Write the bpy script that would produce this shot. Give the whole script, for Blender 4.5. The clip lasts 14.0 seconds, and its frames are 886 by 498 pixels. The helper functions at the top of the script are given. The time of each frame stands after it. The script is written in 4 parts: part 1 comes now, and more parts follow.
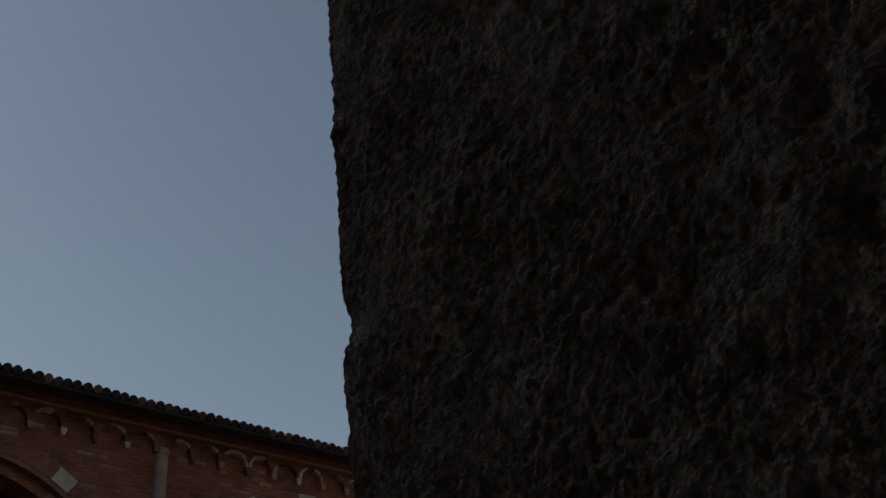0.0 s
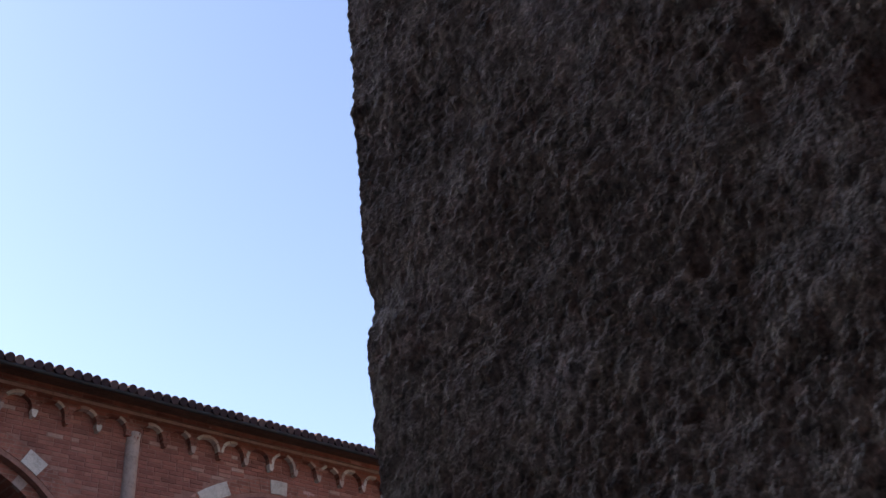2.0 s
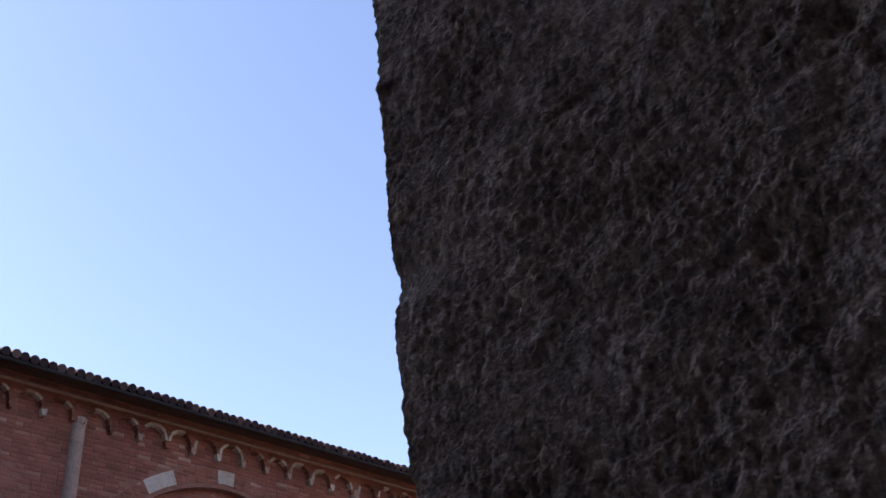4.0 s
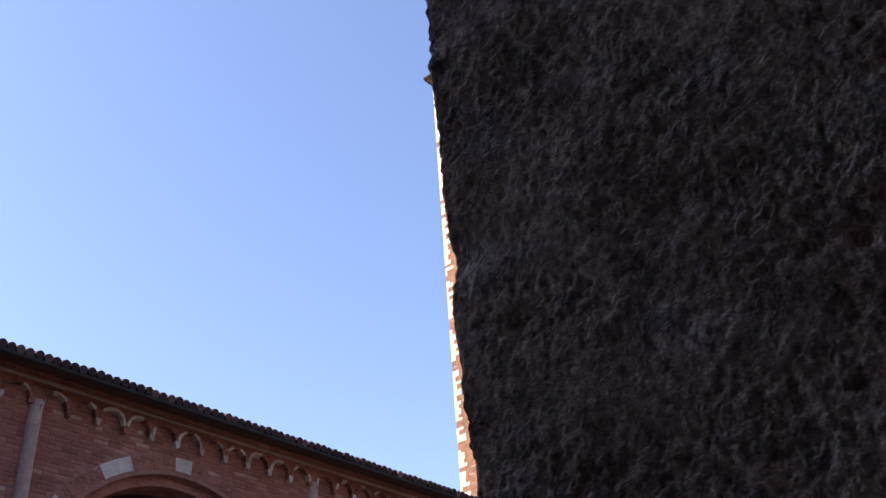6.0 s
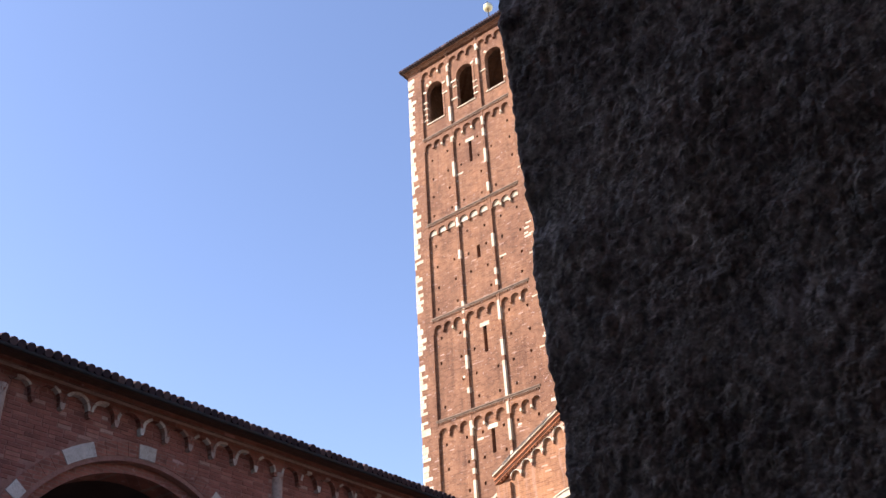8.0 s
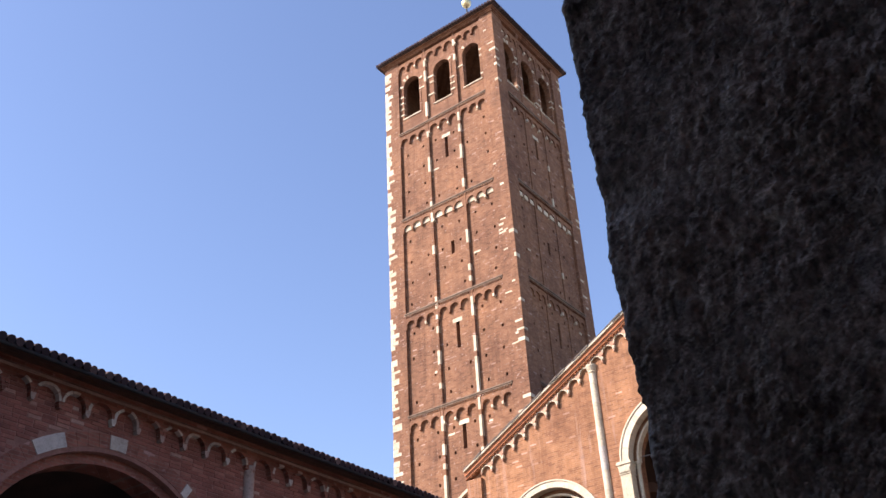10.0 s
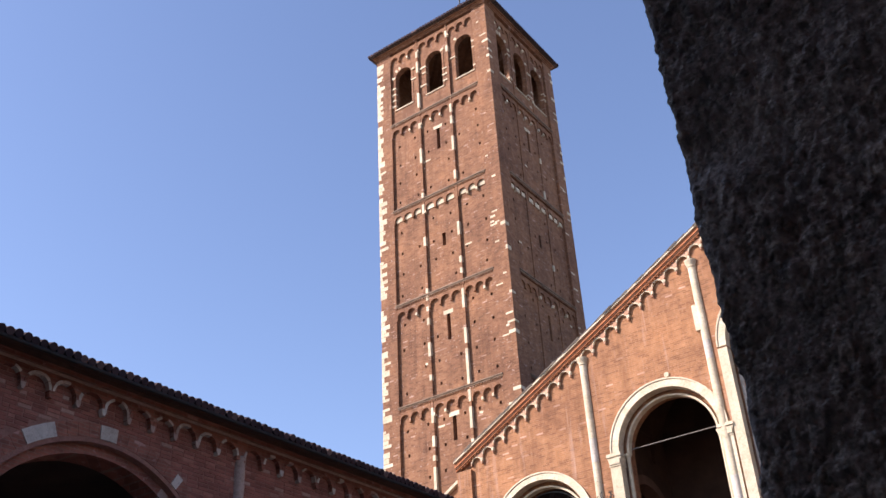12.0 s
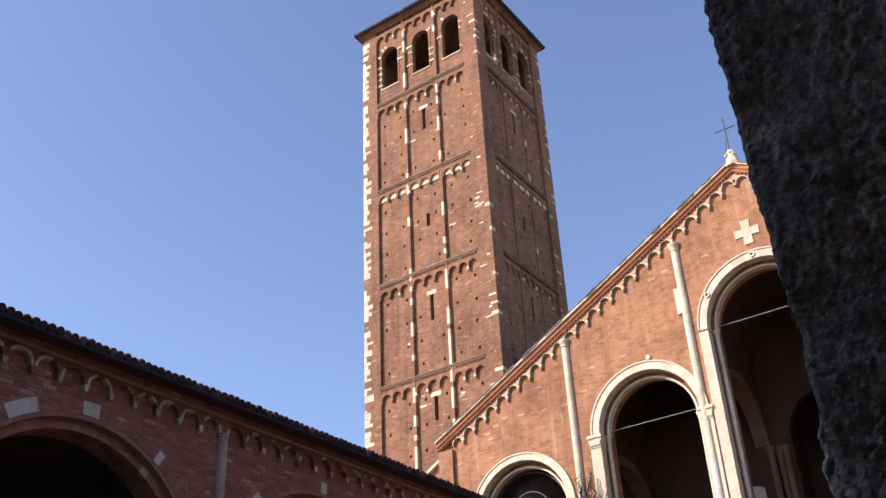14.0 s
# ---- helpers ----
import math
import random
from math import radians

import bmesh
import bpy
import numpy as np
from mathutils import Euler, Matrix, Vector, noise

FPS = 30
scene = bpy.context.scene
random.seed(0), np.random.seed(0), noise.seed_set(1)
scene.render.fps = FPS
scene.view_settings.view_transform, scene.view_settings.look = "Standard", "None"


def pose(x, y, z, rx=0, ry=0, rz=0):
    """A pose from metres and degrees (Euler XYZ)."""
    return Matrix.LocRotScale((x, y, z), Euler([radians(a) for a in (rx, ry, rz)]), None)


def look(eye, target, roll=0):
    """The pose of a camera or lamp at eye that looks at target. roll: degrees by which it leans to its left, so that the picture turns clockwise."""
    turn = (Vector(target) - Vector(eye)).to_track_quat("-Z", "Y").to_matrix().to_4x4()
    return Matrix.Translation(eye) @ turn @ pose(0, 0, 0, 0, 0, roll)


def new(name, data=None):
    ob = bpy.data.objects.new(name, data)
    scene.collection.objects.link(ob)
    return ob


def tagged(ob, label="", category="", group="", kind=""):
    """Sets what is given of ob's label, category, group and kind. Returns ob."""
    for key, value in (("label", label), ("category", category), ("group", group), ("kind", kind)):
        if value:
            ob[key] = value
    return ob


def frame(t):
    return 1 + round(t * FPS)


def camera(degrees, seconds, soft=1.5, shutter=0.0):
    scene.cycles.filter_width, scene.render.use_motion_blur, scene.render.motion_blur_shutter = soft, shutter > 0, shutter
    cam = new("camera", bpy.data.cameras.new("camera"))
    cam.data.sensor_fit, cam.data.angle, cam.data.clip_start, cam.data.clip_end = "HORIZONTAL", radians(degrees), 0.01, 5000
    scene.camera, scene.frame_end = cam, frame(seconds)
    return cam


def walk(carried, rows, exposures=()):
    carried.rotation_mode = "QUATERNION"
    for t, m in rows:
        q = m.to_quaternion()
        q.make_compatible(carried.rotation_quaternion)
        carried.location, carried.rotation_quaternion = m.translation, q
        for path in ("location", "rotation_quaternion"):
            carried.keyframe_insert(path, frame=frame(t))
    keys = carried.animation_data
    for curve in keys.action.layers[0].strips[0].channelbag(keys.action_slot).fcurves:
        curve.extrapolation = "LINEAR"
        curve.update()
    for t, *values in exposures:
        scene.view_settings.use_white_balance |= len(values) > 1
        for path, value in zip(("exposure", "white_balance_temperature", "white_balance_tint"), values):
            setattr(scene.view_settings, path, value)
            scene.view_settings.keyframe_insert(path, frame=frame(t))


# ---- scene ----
cam = camera(48.11, 14.0)
PATH = [
    (0.0, 0.0000, 0.0000, 1.6000, 124.704, 4.759, 49.898),
    (0.5, -0.0093, 0.0008, 1.6017, 124.562, 4.676, 49.738),
    (1.0, -0.0196, -0.0047, 1.6036, 124.353, 4.792, 49.331),
    (1.5, -0.0292, -0.0130, 1.6061, 124.072, 4.681, 48.736),
    (2.0, -0.0410, -0.0215, 1.6072, 123.917, 4.616, 48.032),
    (2.5, -0.0535, -0.0305, 1.6084, 123.741, 4.505, 47.274),
    (3.0, -0.0680, -0.0368, 1.6096, 123.676, 4.302, 46.437),
    (5.5, -0.1479, -0.0838, 1.6076, 123.164, 3.638, 42.052),
    (6.0, -0.1634, -0.0962, 1.6027, 123.077, 3.320, 41.565),
    (6.5, -0.1861, -0.1031, 1.6014, 122.927, 3.362, 41.050),
    (7.0, -0.2106, -0.1080, 1.5988, 122.837, 3.129, 40.380),
    (9.5, -0.3077, -0.1558, 1.5935, 122.457, 2.722, 37.489),
    (10.0, -0.3222, -0.1659, 1.5920, 122.361, 2.754, 37.163),
    (10.5, -0.3377, -0.1716, 1.5926, 122.277, 2.875, 36.964),
    (11.0, -0.3608, -0.1633, 1.5999, 122.161, 2.808, 36.772),
    (11.5, -0.3866, -0.1527, 1.6052, 122.035, 2.770, 36.630),
    (12.0, -0.4050, -0.1542, 1.6047, 121.884, 2.737, 36.465),
    (12.5, -0.4216, -0.1598, 1.6012, 121.634, 2.765, 36.140),
    (13.0, -0.4304, -0.1698, 1.5928, 121.366, 2.839, 35.772),
    (13.5, -0.4408, -0.1772, 1.5861, 121.042, 2.750, 35.455),
    (14.0, -0.4525, -0.1785, 1.5891, 120.736, 2.564, 35.193),
]
EXPOSURES = [(0.0, -0.3, 8900, 6), (0.5, 0.52, 9000, 6), (0.8, 0.95, 8700, 7), (1.0, 1.2, 8300, 9), (1.2, 1.6, 7200, 20), (1.5, 1.6, 6900, 21), (3.0, 1.56, 6800, 22), (5.5, 1.34, 6500, 23), (7.0, 1.2, 6300, 23), (9.5, 1.04, 6300, 23), (14.0, 0.77, 6300, 24)]
walk(cam, [(t, pose(x, y, z, rx, ry, rz)) for t, x, y, z, rx, ry, rz in PATH], EXPOSURES)

# ---- light ----
SUN_EL, SUN_AZ = radians(36), radians(222)  # azimuth clockwise from +y: from behind and from the left
world = bpy.data.worlds.new("sky")
scene.world = world
world.use_nodes = True
wn = world.node_tree.nodes
sky = wn.new("ShaderNodeTexSky")
sky.sky_type, sky.sun_disc = "NISHITA", False
sky.sun_elevation, sky.sun_rotation = SUN_EL, SUN_AZ
sky.air_density, sky.dust_density, sky.ozone_density = 1.0, 0.6, 1.5
wn["Background"].inputs["Strength"].default_value = 0.13
world.node_tree.links.new(sky.outputs[0], wn["Background"].inputs["Color"])
sun = new("sun", bpy.data.lights.new("sun", "SUN"))
sun.data.energy, sun.data.angle, sun.data.color = 5.0, radians(0.5), (1.0, 0.92, 0.8)
to_sun = Vector((math.sin(SUN_AZ) * math.cos(SUN_EL), math.cos(SUN_AZ) * math.cos(SUN_EL), math.sin(SUN_EL)))
sun.matrix_world = look(to_sun * 60, (0, 0, 0))

# ---- materials ----


def material(name, rough=0.9):
    m = bpy.data.materials.new(name)
    m.use_nodes = True
    nt = m.node_tree
    b = nt.nodes["Principled BSDF"]
    b.inputs["Roughness"].default_value = rough
    b.inputs["Specular IOR Level"].default_value = 0.25
    return m, nt, b


def add(nt, kind, **sockets):
    n = nt.nodes.new(kind)
    for k, v in sockets.items():
        n.inputs[k.replace("_", " ")].default_value = v
    return n


def ramp(nt, source, stops):
    n = nt.nodes.new("ShaderNodeValToRGB")
    while len(n.color_ramp.elements) < len(stops):
        n.color_ramp.elements.new(0.5)
    for e, (p, c) in zip(n.color_ramp.elements, stops):
        e.position, e.color = p, (*c, 1) if len(c) == 3 else c
    nt.links.new(source, n.inputs[0])
    return n.outputs[0]


def mix(nt, kind, fac, a, b):
    n = nt.nodes.new("ShaderNodeMix")
    n.data_type, n.blend_type = "RGBA", kind
    for sock, v in ((n.inputs[0], fac), (n.inputs[6], a), (n.inputs[7], b)):
        if isinstance(v, (int, float)):
            sock.default_value = v
        elif isinstance(v, tuple):
            sock.default_value = (*v, 1)
        else:
            nt.links.new(v, sock)
    return n.outputs[2]


def noise_tex(nt, vector, scale, detail=4.0, rough=0.6):
    n = add(nt, "ShaderNodeTexNoise", Scale=scale, Detail=detail, Roughness=rough)
    nt.links.new(vector, n.inputs["Vector"])
    return n.outputs["Fac"]


def bumped(nt, b, height, strength, distance):
    n = add(nt, "ShaderNodeBump", Strength=strength, Distance=distance)
    nt.links.new(height, n.inputs["Height"])
    nt.links.new(n.outputs[0], b.inputs["Normal"])


def brick_material(name, light, dark, mortar, pale=0.02, length=0.26, course=0.068, worn=1.0, flecks=0.4, drips=0.0):
    m, nt, b = material(name, 0.93)
    pos = nt.nodes.new("ShaderNodeNewGeometry").outputs["Position"]
    sep = nt.nodes.new("ShaderNodeSeparateXYZ")
    nt.links.new(pos, sep.inputs[0])
    su = add(nt, "ShaderNodeMath")
    nt.links.new(sep.outputs[0], su.inputs[0])
    nt.links.new(sep.outputs[1], su.inputs[1])
    com = nt.nodes.new("ShaderNodeCombineXYZ")
    nt.links.new(su.outputs[0], com.inputs[0])
    nt.links.new(sep.outputs[2], com.inputs[1])
    # courses wander a little
    wob = add(nt, "ShaderNodeTexNoise", Scale=0.9, Detail=2.0)
    nt.links.new(pos, wob.inputs["Vector"])
    va = nt.nodes.new("ShaderNodeVectorMath")
    va.operation = "MULTIPLY_ADD"
    nt.links.new(wob.outputs["Color"], va.inputs[0])
    va.inputs[1].default_value = (0.02, 0.025, 0)
    nt.links.new(com.outputs[0], va.inputs[2])
    bt = add(nt, "ShaderNodeTexBrick", Scale=1.0, Mortar_Size=0.007, Mortar_Smooth=0.3, Bias=0.0, Brick_Width=length, Row_Height=course)
    bt.inputs["Color1"].default_value, bt.inputs["Color2"].default_value, bt.inputs["Mortar"].default_value = (1, 1, 1, 1), (0, 0, 0, 1), (0.5, 0.5, 0.5, 1)
    nt.links.new(va.outputs[0], bt.inputs["Vector"])
    each = ramp(nt, bt.outputs["Color"], [(0.0, dark), (0.55, light), (1.0 - pale, light), (1.0, tuple(min(1, c * 1.1 + 0.15) for c in light))])
    big = noise_tex(nt, pos, 0.45, 5)
    mid = noise_tex(nt, pos, 3.5, 6, 0.7)
    fine = noise_tex(nt, pos, 45, 4)
    c = mix(nt, "MIX", bt.outputs["Fac"], each, mortar)
    c = mix(nt, "MULTIPLY", 0.75, c, ramp(nt, big, [(0.3, (0.58, 0.54, 0.58)), (0.52, (0.98, 0.98, 0.98)), (0.7, (1.25, 1.2, 1.1))]))
    c = mix(nt, "MULTIPLY", 0.75, c, ramp(nt, mid, [(0.28, (0.6, 0.58, 0.58)), (0.72, (1.2, 1.2, 1.2))]))
    c = mix(nt, "MULTIPLY", 0.5, c, ramp(nt, fine, [(0.3, (0.75, 0.75, 0.75)), (0.7, (1.2, 1.2, 1.2))]))
    # pale worn and mortared patches
    patch = ramp(nt, noise_tex(nt, pos, 1.7, 8, 0.75), [(0.62, (0, 0, 0)), (0.74, (1, 1, 1))])
    c = mix(nt, "MIX", mix(nt, "MULTIPLY", 1.0, patch, (0.42 * worn,) * 3), c, tuple(min(1, v * 0.6 + 0.16) for v in light))
    # small pale flecks of lime and single light bricks
    fleck = ramp(nt, noise_tex(nt, pos, 8.0, 2, 0.5), [(0.65, (0, 0, 0)), (0.69, (1, 1, 1))])
    c = mix(nt, "MIX", mix(nt, "MULTIPLY", 1.0, fleck, (flecks,) * 3), c, tuple(min(1, v * 0.8 + 0.17) for v in light))
    # thin lime drips
    if drips:
        thin = nt.nodes.new("ShaderNodeVectorMath")
        thin.operation = "MULTIPLY"
        nt.links.new(pos, thin.inputs[0])
        thin.inputs[1].default_value = (5.5, 5.5, 0.35)
        runs = ramp(nt, noise_tex(nt, thin.outputs[0], 1.0, 3, 0.5), [(0.6, (0, 0, 0)), (0.72, (1, 1, 1))])
        c = mix(nt, "MIX", mix(nt, "MULTIPLY", 1.0, runs, (drips,) * 3), c, tuple(min(1, v * 0.7 + 0.24) for v in light))
    # rain streaks drawn down the wall
    drawn = nt.nodes.new("ShaderNodeVectorMath")
    drawn.operation = "MULTIPLY"
    nt.links.new(pos, drawn.inputs[0])
    drawn.inputs[1].default_value = (3.2, 3.2, 0.22)
    c = mix(nt, "MULTIPLY", 0.5 * worn, c, ramp(nt, noise_tex(nt, drawn.outputs[0], 1.0, 6, 0.65), [(0.3, (0.62, 0.6, 0.6)), (0.5, (1, 1, 1)), (0.75, (1.15, 1.17, 1.2))]))
    nt.links.new(c, b.inputs["Base Color"])
    h = mix(nt, "MIX", 0.35, ramp(nt, bt.outputs["Fac"], [(0, (1, 1, 1)), (1, (0, 0, 0))]), mid)
    bumped(nt, b, h, 0.6, 0.012)
    return m


def stone_material(name, light, dark, scale=2.5, bump=0.01, rough=0.85):
    m, nt, b = material(name, rough)
    pos = nt.nodes.new("ShaderNodeNewGeometry").outputs["Position"]
    ob = nt.nodes.new("ShaderNodeObjectInfo").outputs["Random"]
    a = noise_tex(nt, pos, scale, 8, 0.65)
    f = noise_tex(nt, pos, scale * 18, 5, 0.7)
    c = ramp(nt, a, [(0.3, dark), (0.62, light)])
    c = mix(nt, "MULTIPLY", 0.5, c, ramp(nt, f, [(0.3, (0.7, 0.69, 0.66)), (0.65, (1.1, 1.1, 1.1))]))
    c = mix(nt, "MULTIPLY", 0.6, c, ramp(nt, ob, [(0, (0.72, 0.7, 0.66)), (1, (1.1, 1.1, 1.1))]))
    # dark weather stains with ragged edges
    c = mix(nt, "MULTIPLY", 0.45, c, ramp(nt, noise_tex(nt, pos, scale * 4.5, 9, 0.8), [(0.36, (0.42, 0.4, 0.38)), (0.5, (1, 1, 1)), (0.7, (1.1, 1.1, 1.1))]))
    nt.links.new(c, b.inputs["Base Color"])
    bumped(nt, b, f, 0.5, bump)
    return m


# place, size and strength of the pale spots on the pier
# the third paints the light that catches the low arris
LICHEN_AND_LIGHT = [((-0.395, 0.43, 1.885), (0.035, 0.06, 0.022), 0.5), ((-0.262, 0.43, 2.122), (0.013, 0.06, 0.022), 0.75), ((-0.603, 0.46, 1.765), (0.026, 0.09, 0.06), 1.0), ((-0.58, 0.43, 2.255), (0.018, 0.05, 0.008), 0.6)]


def pier_material():
    m, nt, b = material("weathered grey stone", 0.75)
    pos = nt.nodes.new("ShaderNodeNewGeometry").outputs["Position"]
    a = noise_tex(nt, pos, 8, 7, 0.65)
    drawn = nt.nodes.new("ShaderNodeVectorMath")
    drawn.operation = "MULTIPLY"
    nt.links.new(pos, drawn.inputs[0])
    drawn.inputs[1].default_value = (1.0, 1.0, 0.8)
    g = noise_tex(nt, drawn.outputs[0], 150, 3, 0.5)
    f = noise_tex(nt, pos, 420, 4, 0.65)
    grain = add(nt, "ShaderNodeTexVoronoi", Scale=330.0)
    nt.links.new(pos, grain.inputs["Vector"])
    crumbs = ramp(nt, grain.outputs["Distance"], [(0.1, (1, 1, 1)), (0.75, (0, 0, 0))])
    blot = noise_tex(nt, pos, 38, 5, 0.65)
    c = ramp(nt, a, [(0.3, (0.195, 0.177, 0.147)), (0.5, (0.285, 0.262, 0.222)), (0.74, (0.435, 0.406, 0.352))])
    c = mix(nt, "MULTIPLY", 0.8, c, ramp(nt, blot, [(0.34, (0.5, 0.5, 0.5)), (0.52, (1, 1, 1)), (0.7, (1.5, 1.5, 1.5))]))
    c = mix(nt, "MULTIPLY", 0.6, c, ramp(nt, g, [(0.36, (0.3, 0.3, 0.3)), (0.48, (0.9, 0.9, 0.89)), (0.64, (1.5, 1.5, 1.5))]))
    c = mix(nt, "MULTIPLY", 0.4, c, ramp(nt, f, [(0.32, (0.6, 0.6, 0.6)), (0.68, (1.3, 1.3, 1.3))]))
    # pale lime and lichen spots with ragged edges, and light painted on the arris
    for at, size, amount in LICHEN_AND_LIGHT:
        d = nt.nodes.new("ShaderNodeVectorMath")
        d.operation = "SUBTRACT"
        nt.links.new(pos, d.inputs[0])
        d.inputs[1].default_value = at
        q = nt.nodes.new("ShaderNodeVectorMath")
        q.operation = "DIVIDE"
        nt.links.new(d.outputs[0], q.inputs[0])
        q.inputs[1].default_value = size
        ln = nt.nodes.new("ShaderNodeVectorMath")
        ln.operation = "LENGTH"
        nt.links.new(q.outputs[0], ln.inputs[0])
        inside = ramp(nt, ln.outputs["Value"], [(0.25, (1, 1, 1)), (1.0, (0, 0, 0))])
        ragged = mix(nt, "MULTIPLY", 1.0, inside, ramp(nt, g, [(0.4, (0, 0, 0)), (0.58, (1, 1, 1))]))
        c = mix(nt, "MIX", mix(nt, "MULTIPLY", 1.0, ragged, (amount,) * 3), c, (0.74, 0.71, 0.66))
    nt.links.new(c, b.inputs["Base Color"])
    bumped(nt, b, mix(nt, "MIX", 0.3, mix(nt, "MIX", 0.15, g, f), crumbs), 1.0, 0.0036)
    return m


def plain_material(name, colour, rough=0.8, metal=0.0, scale=6.0):
    m, nt, b = material(name, rough)
    pos = nt.nodes.new("ShaderNodeNewGeometry").outputs["Position"]
    a = noise_tex(nt, pos, scale, 7, 0.65)
    c = mix(nt, "MULTIPLY", 0.8, colour, ramp(nt, a, [(0.3, (0.6, 0.6, 0.6)), (0.7, (1.2, 1.2, 1.2))]))
    nt.links.new(c, b.inputs["Base Color"])
    b.inputs["Metallic"].default_value = metal
    bumped(nt, b, a, 0.3, 0.01)
    return m


def tile_material():
    m, nt, b = material("clay roof tile", 0.9)
    pos = nt.nodes.new("ShaderNodeNewGeometry").outputs["Position"]
    ob = nt.nodes.new("ShaderNodeObjectInfo").outputs["Random"]
    c = ramp(nt, ob, [(0, (0.024, 0.014, 0.017)), (0.8, (0.044, 0.025, 0.028)), (1, (0.14, 0.09, 0.08))])
    c = mix(nt, "MULTIPLY", 0.8, c, ramp(nt, noise_tex(nt, pos, 9, 6, 0.7), [(0.3, (0.45, 0.45, 0.42)), (0.7, (1.2, 1.2, 1.2))]))
    nt.links.new(c, b.inputs["Base Color"])
    return m


BRICK_TOWER = brick_material("tower brick", (0.248, 0.122, 0.067), (0.17, 0.079, 0.043), (0.255, 0.15, 0.088), worn=1.25, flecks=0.6)
BRICK_FACADE = brick_material("facade brick", (0.352, 0.17, 0.082), (0.248, 0.116, 0.057), (0.368, 0.205, 0.118), worn=1.4, flecks=0.16, drips=0.3)
BRICK_ARCADE = brick_material("arcade brick", (0.28, 0.112, 0.077), (0.19, 0.075, 0.053), (0.25, 0.15, 0.11))
BRICK_CORNICE = plain_material("cornice brick", (0.42, 0.165, 0.075), 0.9, 0, 5)
WHITE = stone_material("pale limestone", (0.665, 0.58, 0.43), (0.49, 0.415, 0.295))
DUN = stone_material("weathered brown stone", (0.26, 0.185, 0.13), (0.15, 0.1, 0.07))
PINK = stone_material("worn pale brick", (0.55, 0.33, 0.22), (0.38, 0.19, 0.12), 4)
ASH = stone_material("ash grey stone", (0.42, 0.325, 0.28), (0.32, 0.24, 0.205), 1.5)
PALE = stone_material("pale grey stone", (0.6, 0.545, 0.48), (0.42, 0.375, 0.325), 3)
VERGE = stone_material("lichened verge tile", (0.17, 0.145, 0.12), (0.06, 0.05, 0.042), 4)
MORTAR = stone_material("lime mortar", (0.32, 0.165, 0.125), (0.23, 0.11, 0.083), 5)
PIER = pier_material()
TILE = tile_material()
SLATE = plain_material("old roof covering", (0.09, 0.07, 0.06), 0.9, 0, 4)
TIMBER = plain_material("dark eaves timber", (0.09, 0.05, 0.036), 0.85, 0, 8)
IRON = plain_material("wrought iron", (0.05, 0.048, 0.046), 0.55, 0.8, 20)
ROD = plain_material("galvanised tie rod", (0.22, 0.2, 0.18), 0.7, 0.2, 10)
GILT = plain_material("gilded copper", (0.85, 0.72, 0.4), 0.35, 0.7, 10)
# brown, lowered so the colour holds part of the loggia's shade
DIM_PLASTER = plain_material("brown loggia plaster dimmed for shade", (0.16, 0.1, 0.076), 0.95, 0, 1.5)
# darker than the vault plaster: carries the shade of loggia and portico
SHADED_PLASTER = plain_material("plaster darkened for inner shade", (0.068, 0.041, 0.031), 0.95, 0, 1.5)
PLASTER = plain_material("aged vault plaster", (0.34, 0.25, 0.2), 0.92, 0, 1.2)
PAVING = stone_material("court paving", (0.35, 0.32, 0.29), (0.23, 0.21, 0.19), 0.8)
GUTTER = plain_material("dark gutter metal", (0.028, 0.026, 0.026), 0.9, 0.0, 6)

# ---- building blocks ----


def mesh_of(name, bm):
    bmesh.ops.remove_doubles(bm, verts=bm.verts, dist=1e-5)
    # faces inside a solid, where two blocks meet
    bm.verts.index_update()
    met = {}
    for f in bm.faces:
        met.setdefault(frozenset(v.index for v in f.verts), []).append(f)
    inner = [f for fs in met.values() if len(fs) > 1 for f in fs]
    if inner:
        bmesh.ops.delete(bm, geom=inner, context="FACES_ONLY")
    bmesh.ops.recalc_face_normals(bm, faces=bm.faces)
    me = bpy.data.meshes.new(name)
    bm.to_mesh(me)
    bm.free()
    return me


def part(name, bm, mat, parent=None, label="", smooth=False):
    """Links a bmesh or a shared mesh as one object under parent."""
    me = mesh_of(name, bm) if isinstance(bm, bmesh.types.BMesh) else bm
    if mat and not me.materials:
        me.materials.append(mat)
    if smooth:
        for p in me.polygons:
            p.use_smooth = True
    ob = new(name, me)
    if parent:
        ob.parent = parent
    if label:
        ob["label"] = label
    return ob


def prism(bm, poly, put, d0, d1):
    """A solid from a flat outline (u, z), between depths d0 and d1; put(u, d, z) gives the place."""
    a = [bm.verts.new(put(u, d0, z)) for u, z in poly]
    b = [bm.verts.new(put(u, d1, z)) for u, z in poly]
    bm.faces.new(a)
    bm.faces.new(b[::-1])
    for i in range(len(poly)):
        j = (i + 1) % len(poly)
        bm.faces.new((a[j], a[i], b[i], b[j]))


def slab(bm, put, u0, u1, d0, d1, z0, z1):
    prism(bm, [(u0, z0), (u1, z0), (u1, z1), (u0, z1)], put, d0, d1)


def arc(c, z, r, a0, a1, n):
    return [(c + r * math.cos(a0 + (a1 - a0) * i / n), z + r * math.sin(a0 + (a1 - a0) * i / n)) for i in range(n + 1)]


def ring(bm, put, c, z, r0, r1, d0, d1, a0=0.0, a1=math.pi, n=24):
    """A curved band standing in the wall's plane."""
    p, q = arc(c, z, r0, a0, a1, n), arc(c, z, r1, a0, a1, n)
    for i in range(n):
        prism(bm, [p[i], q[i], q[i + 1], p[i + 1]], put, d0, d1)


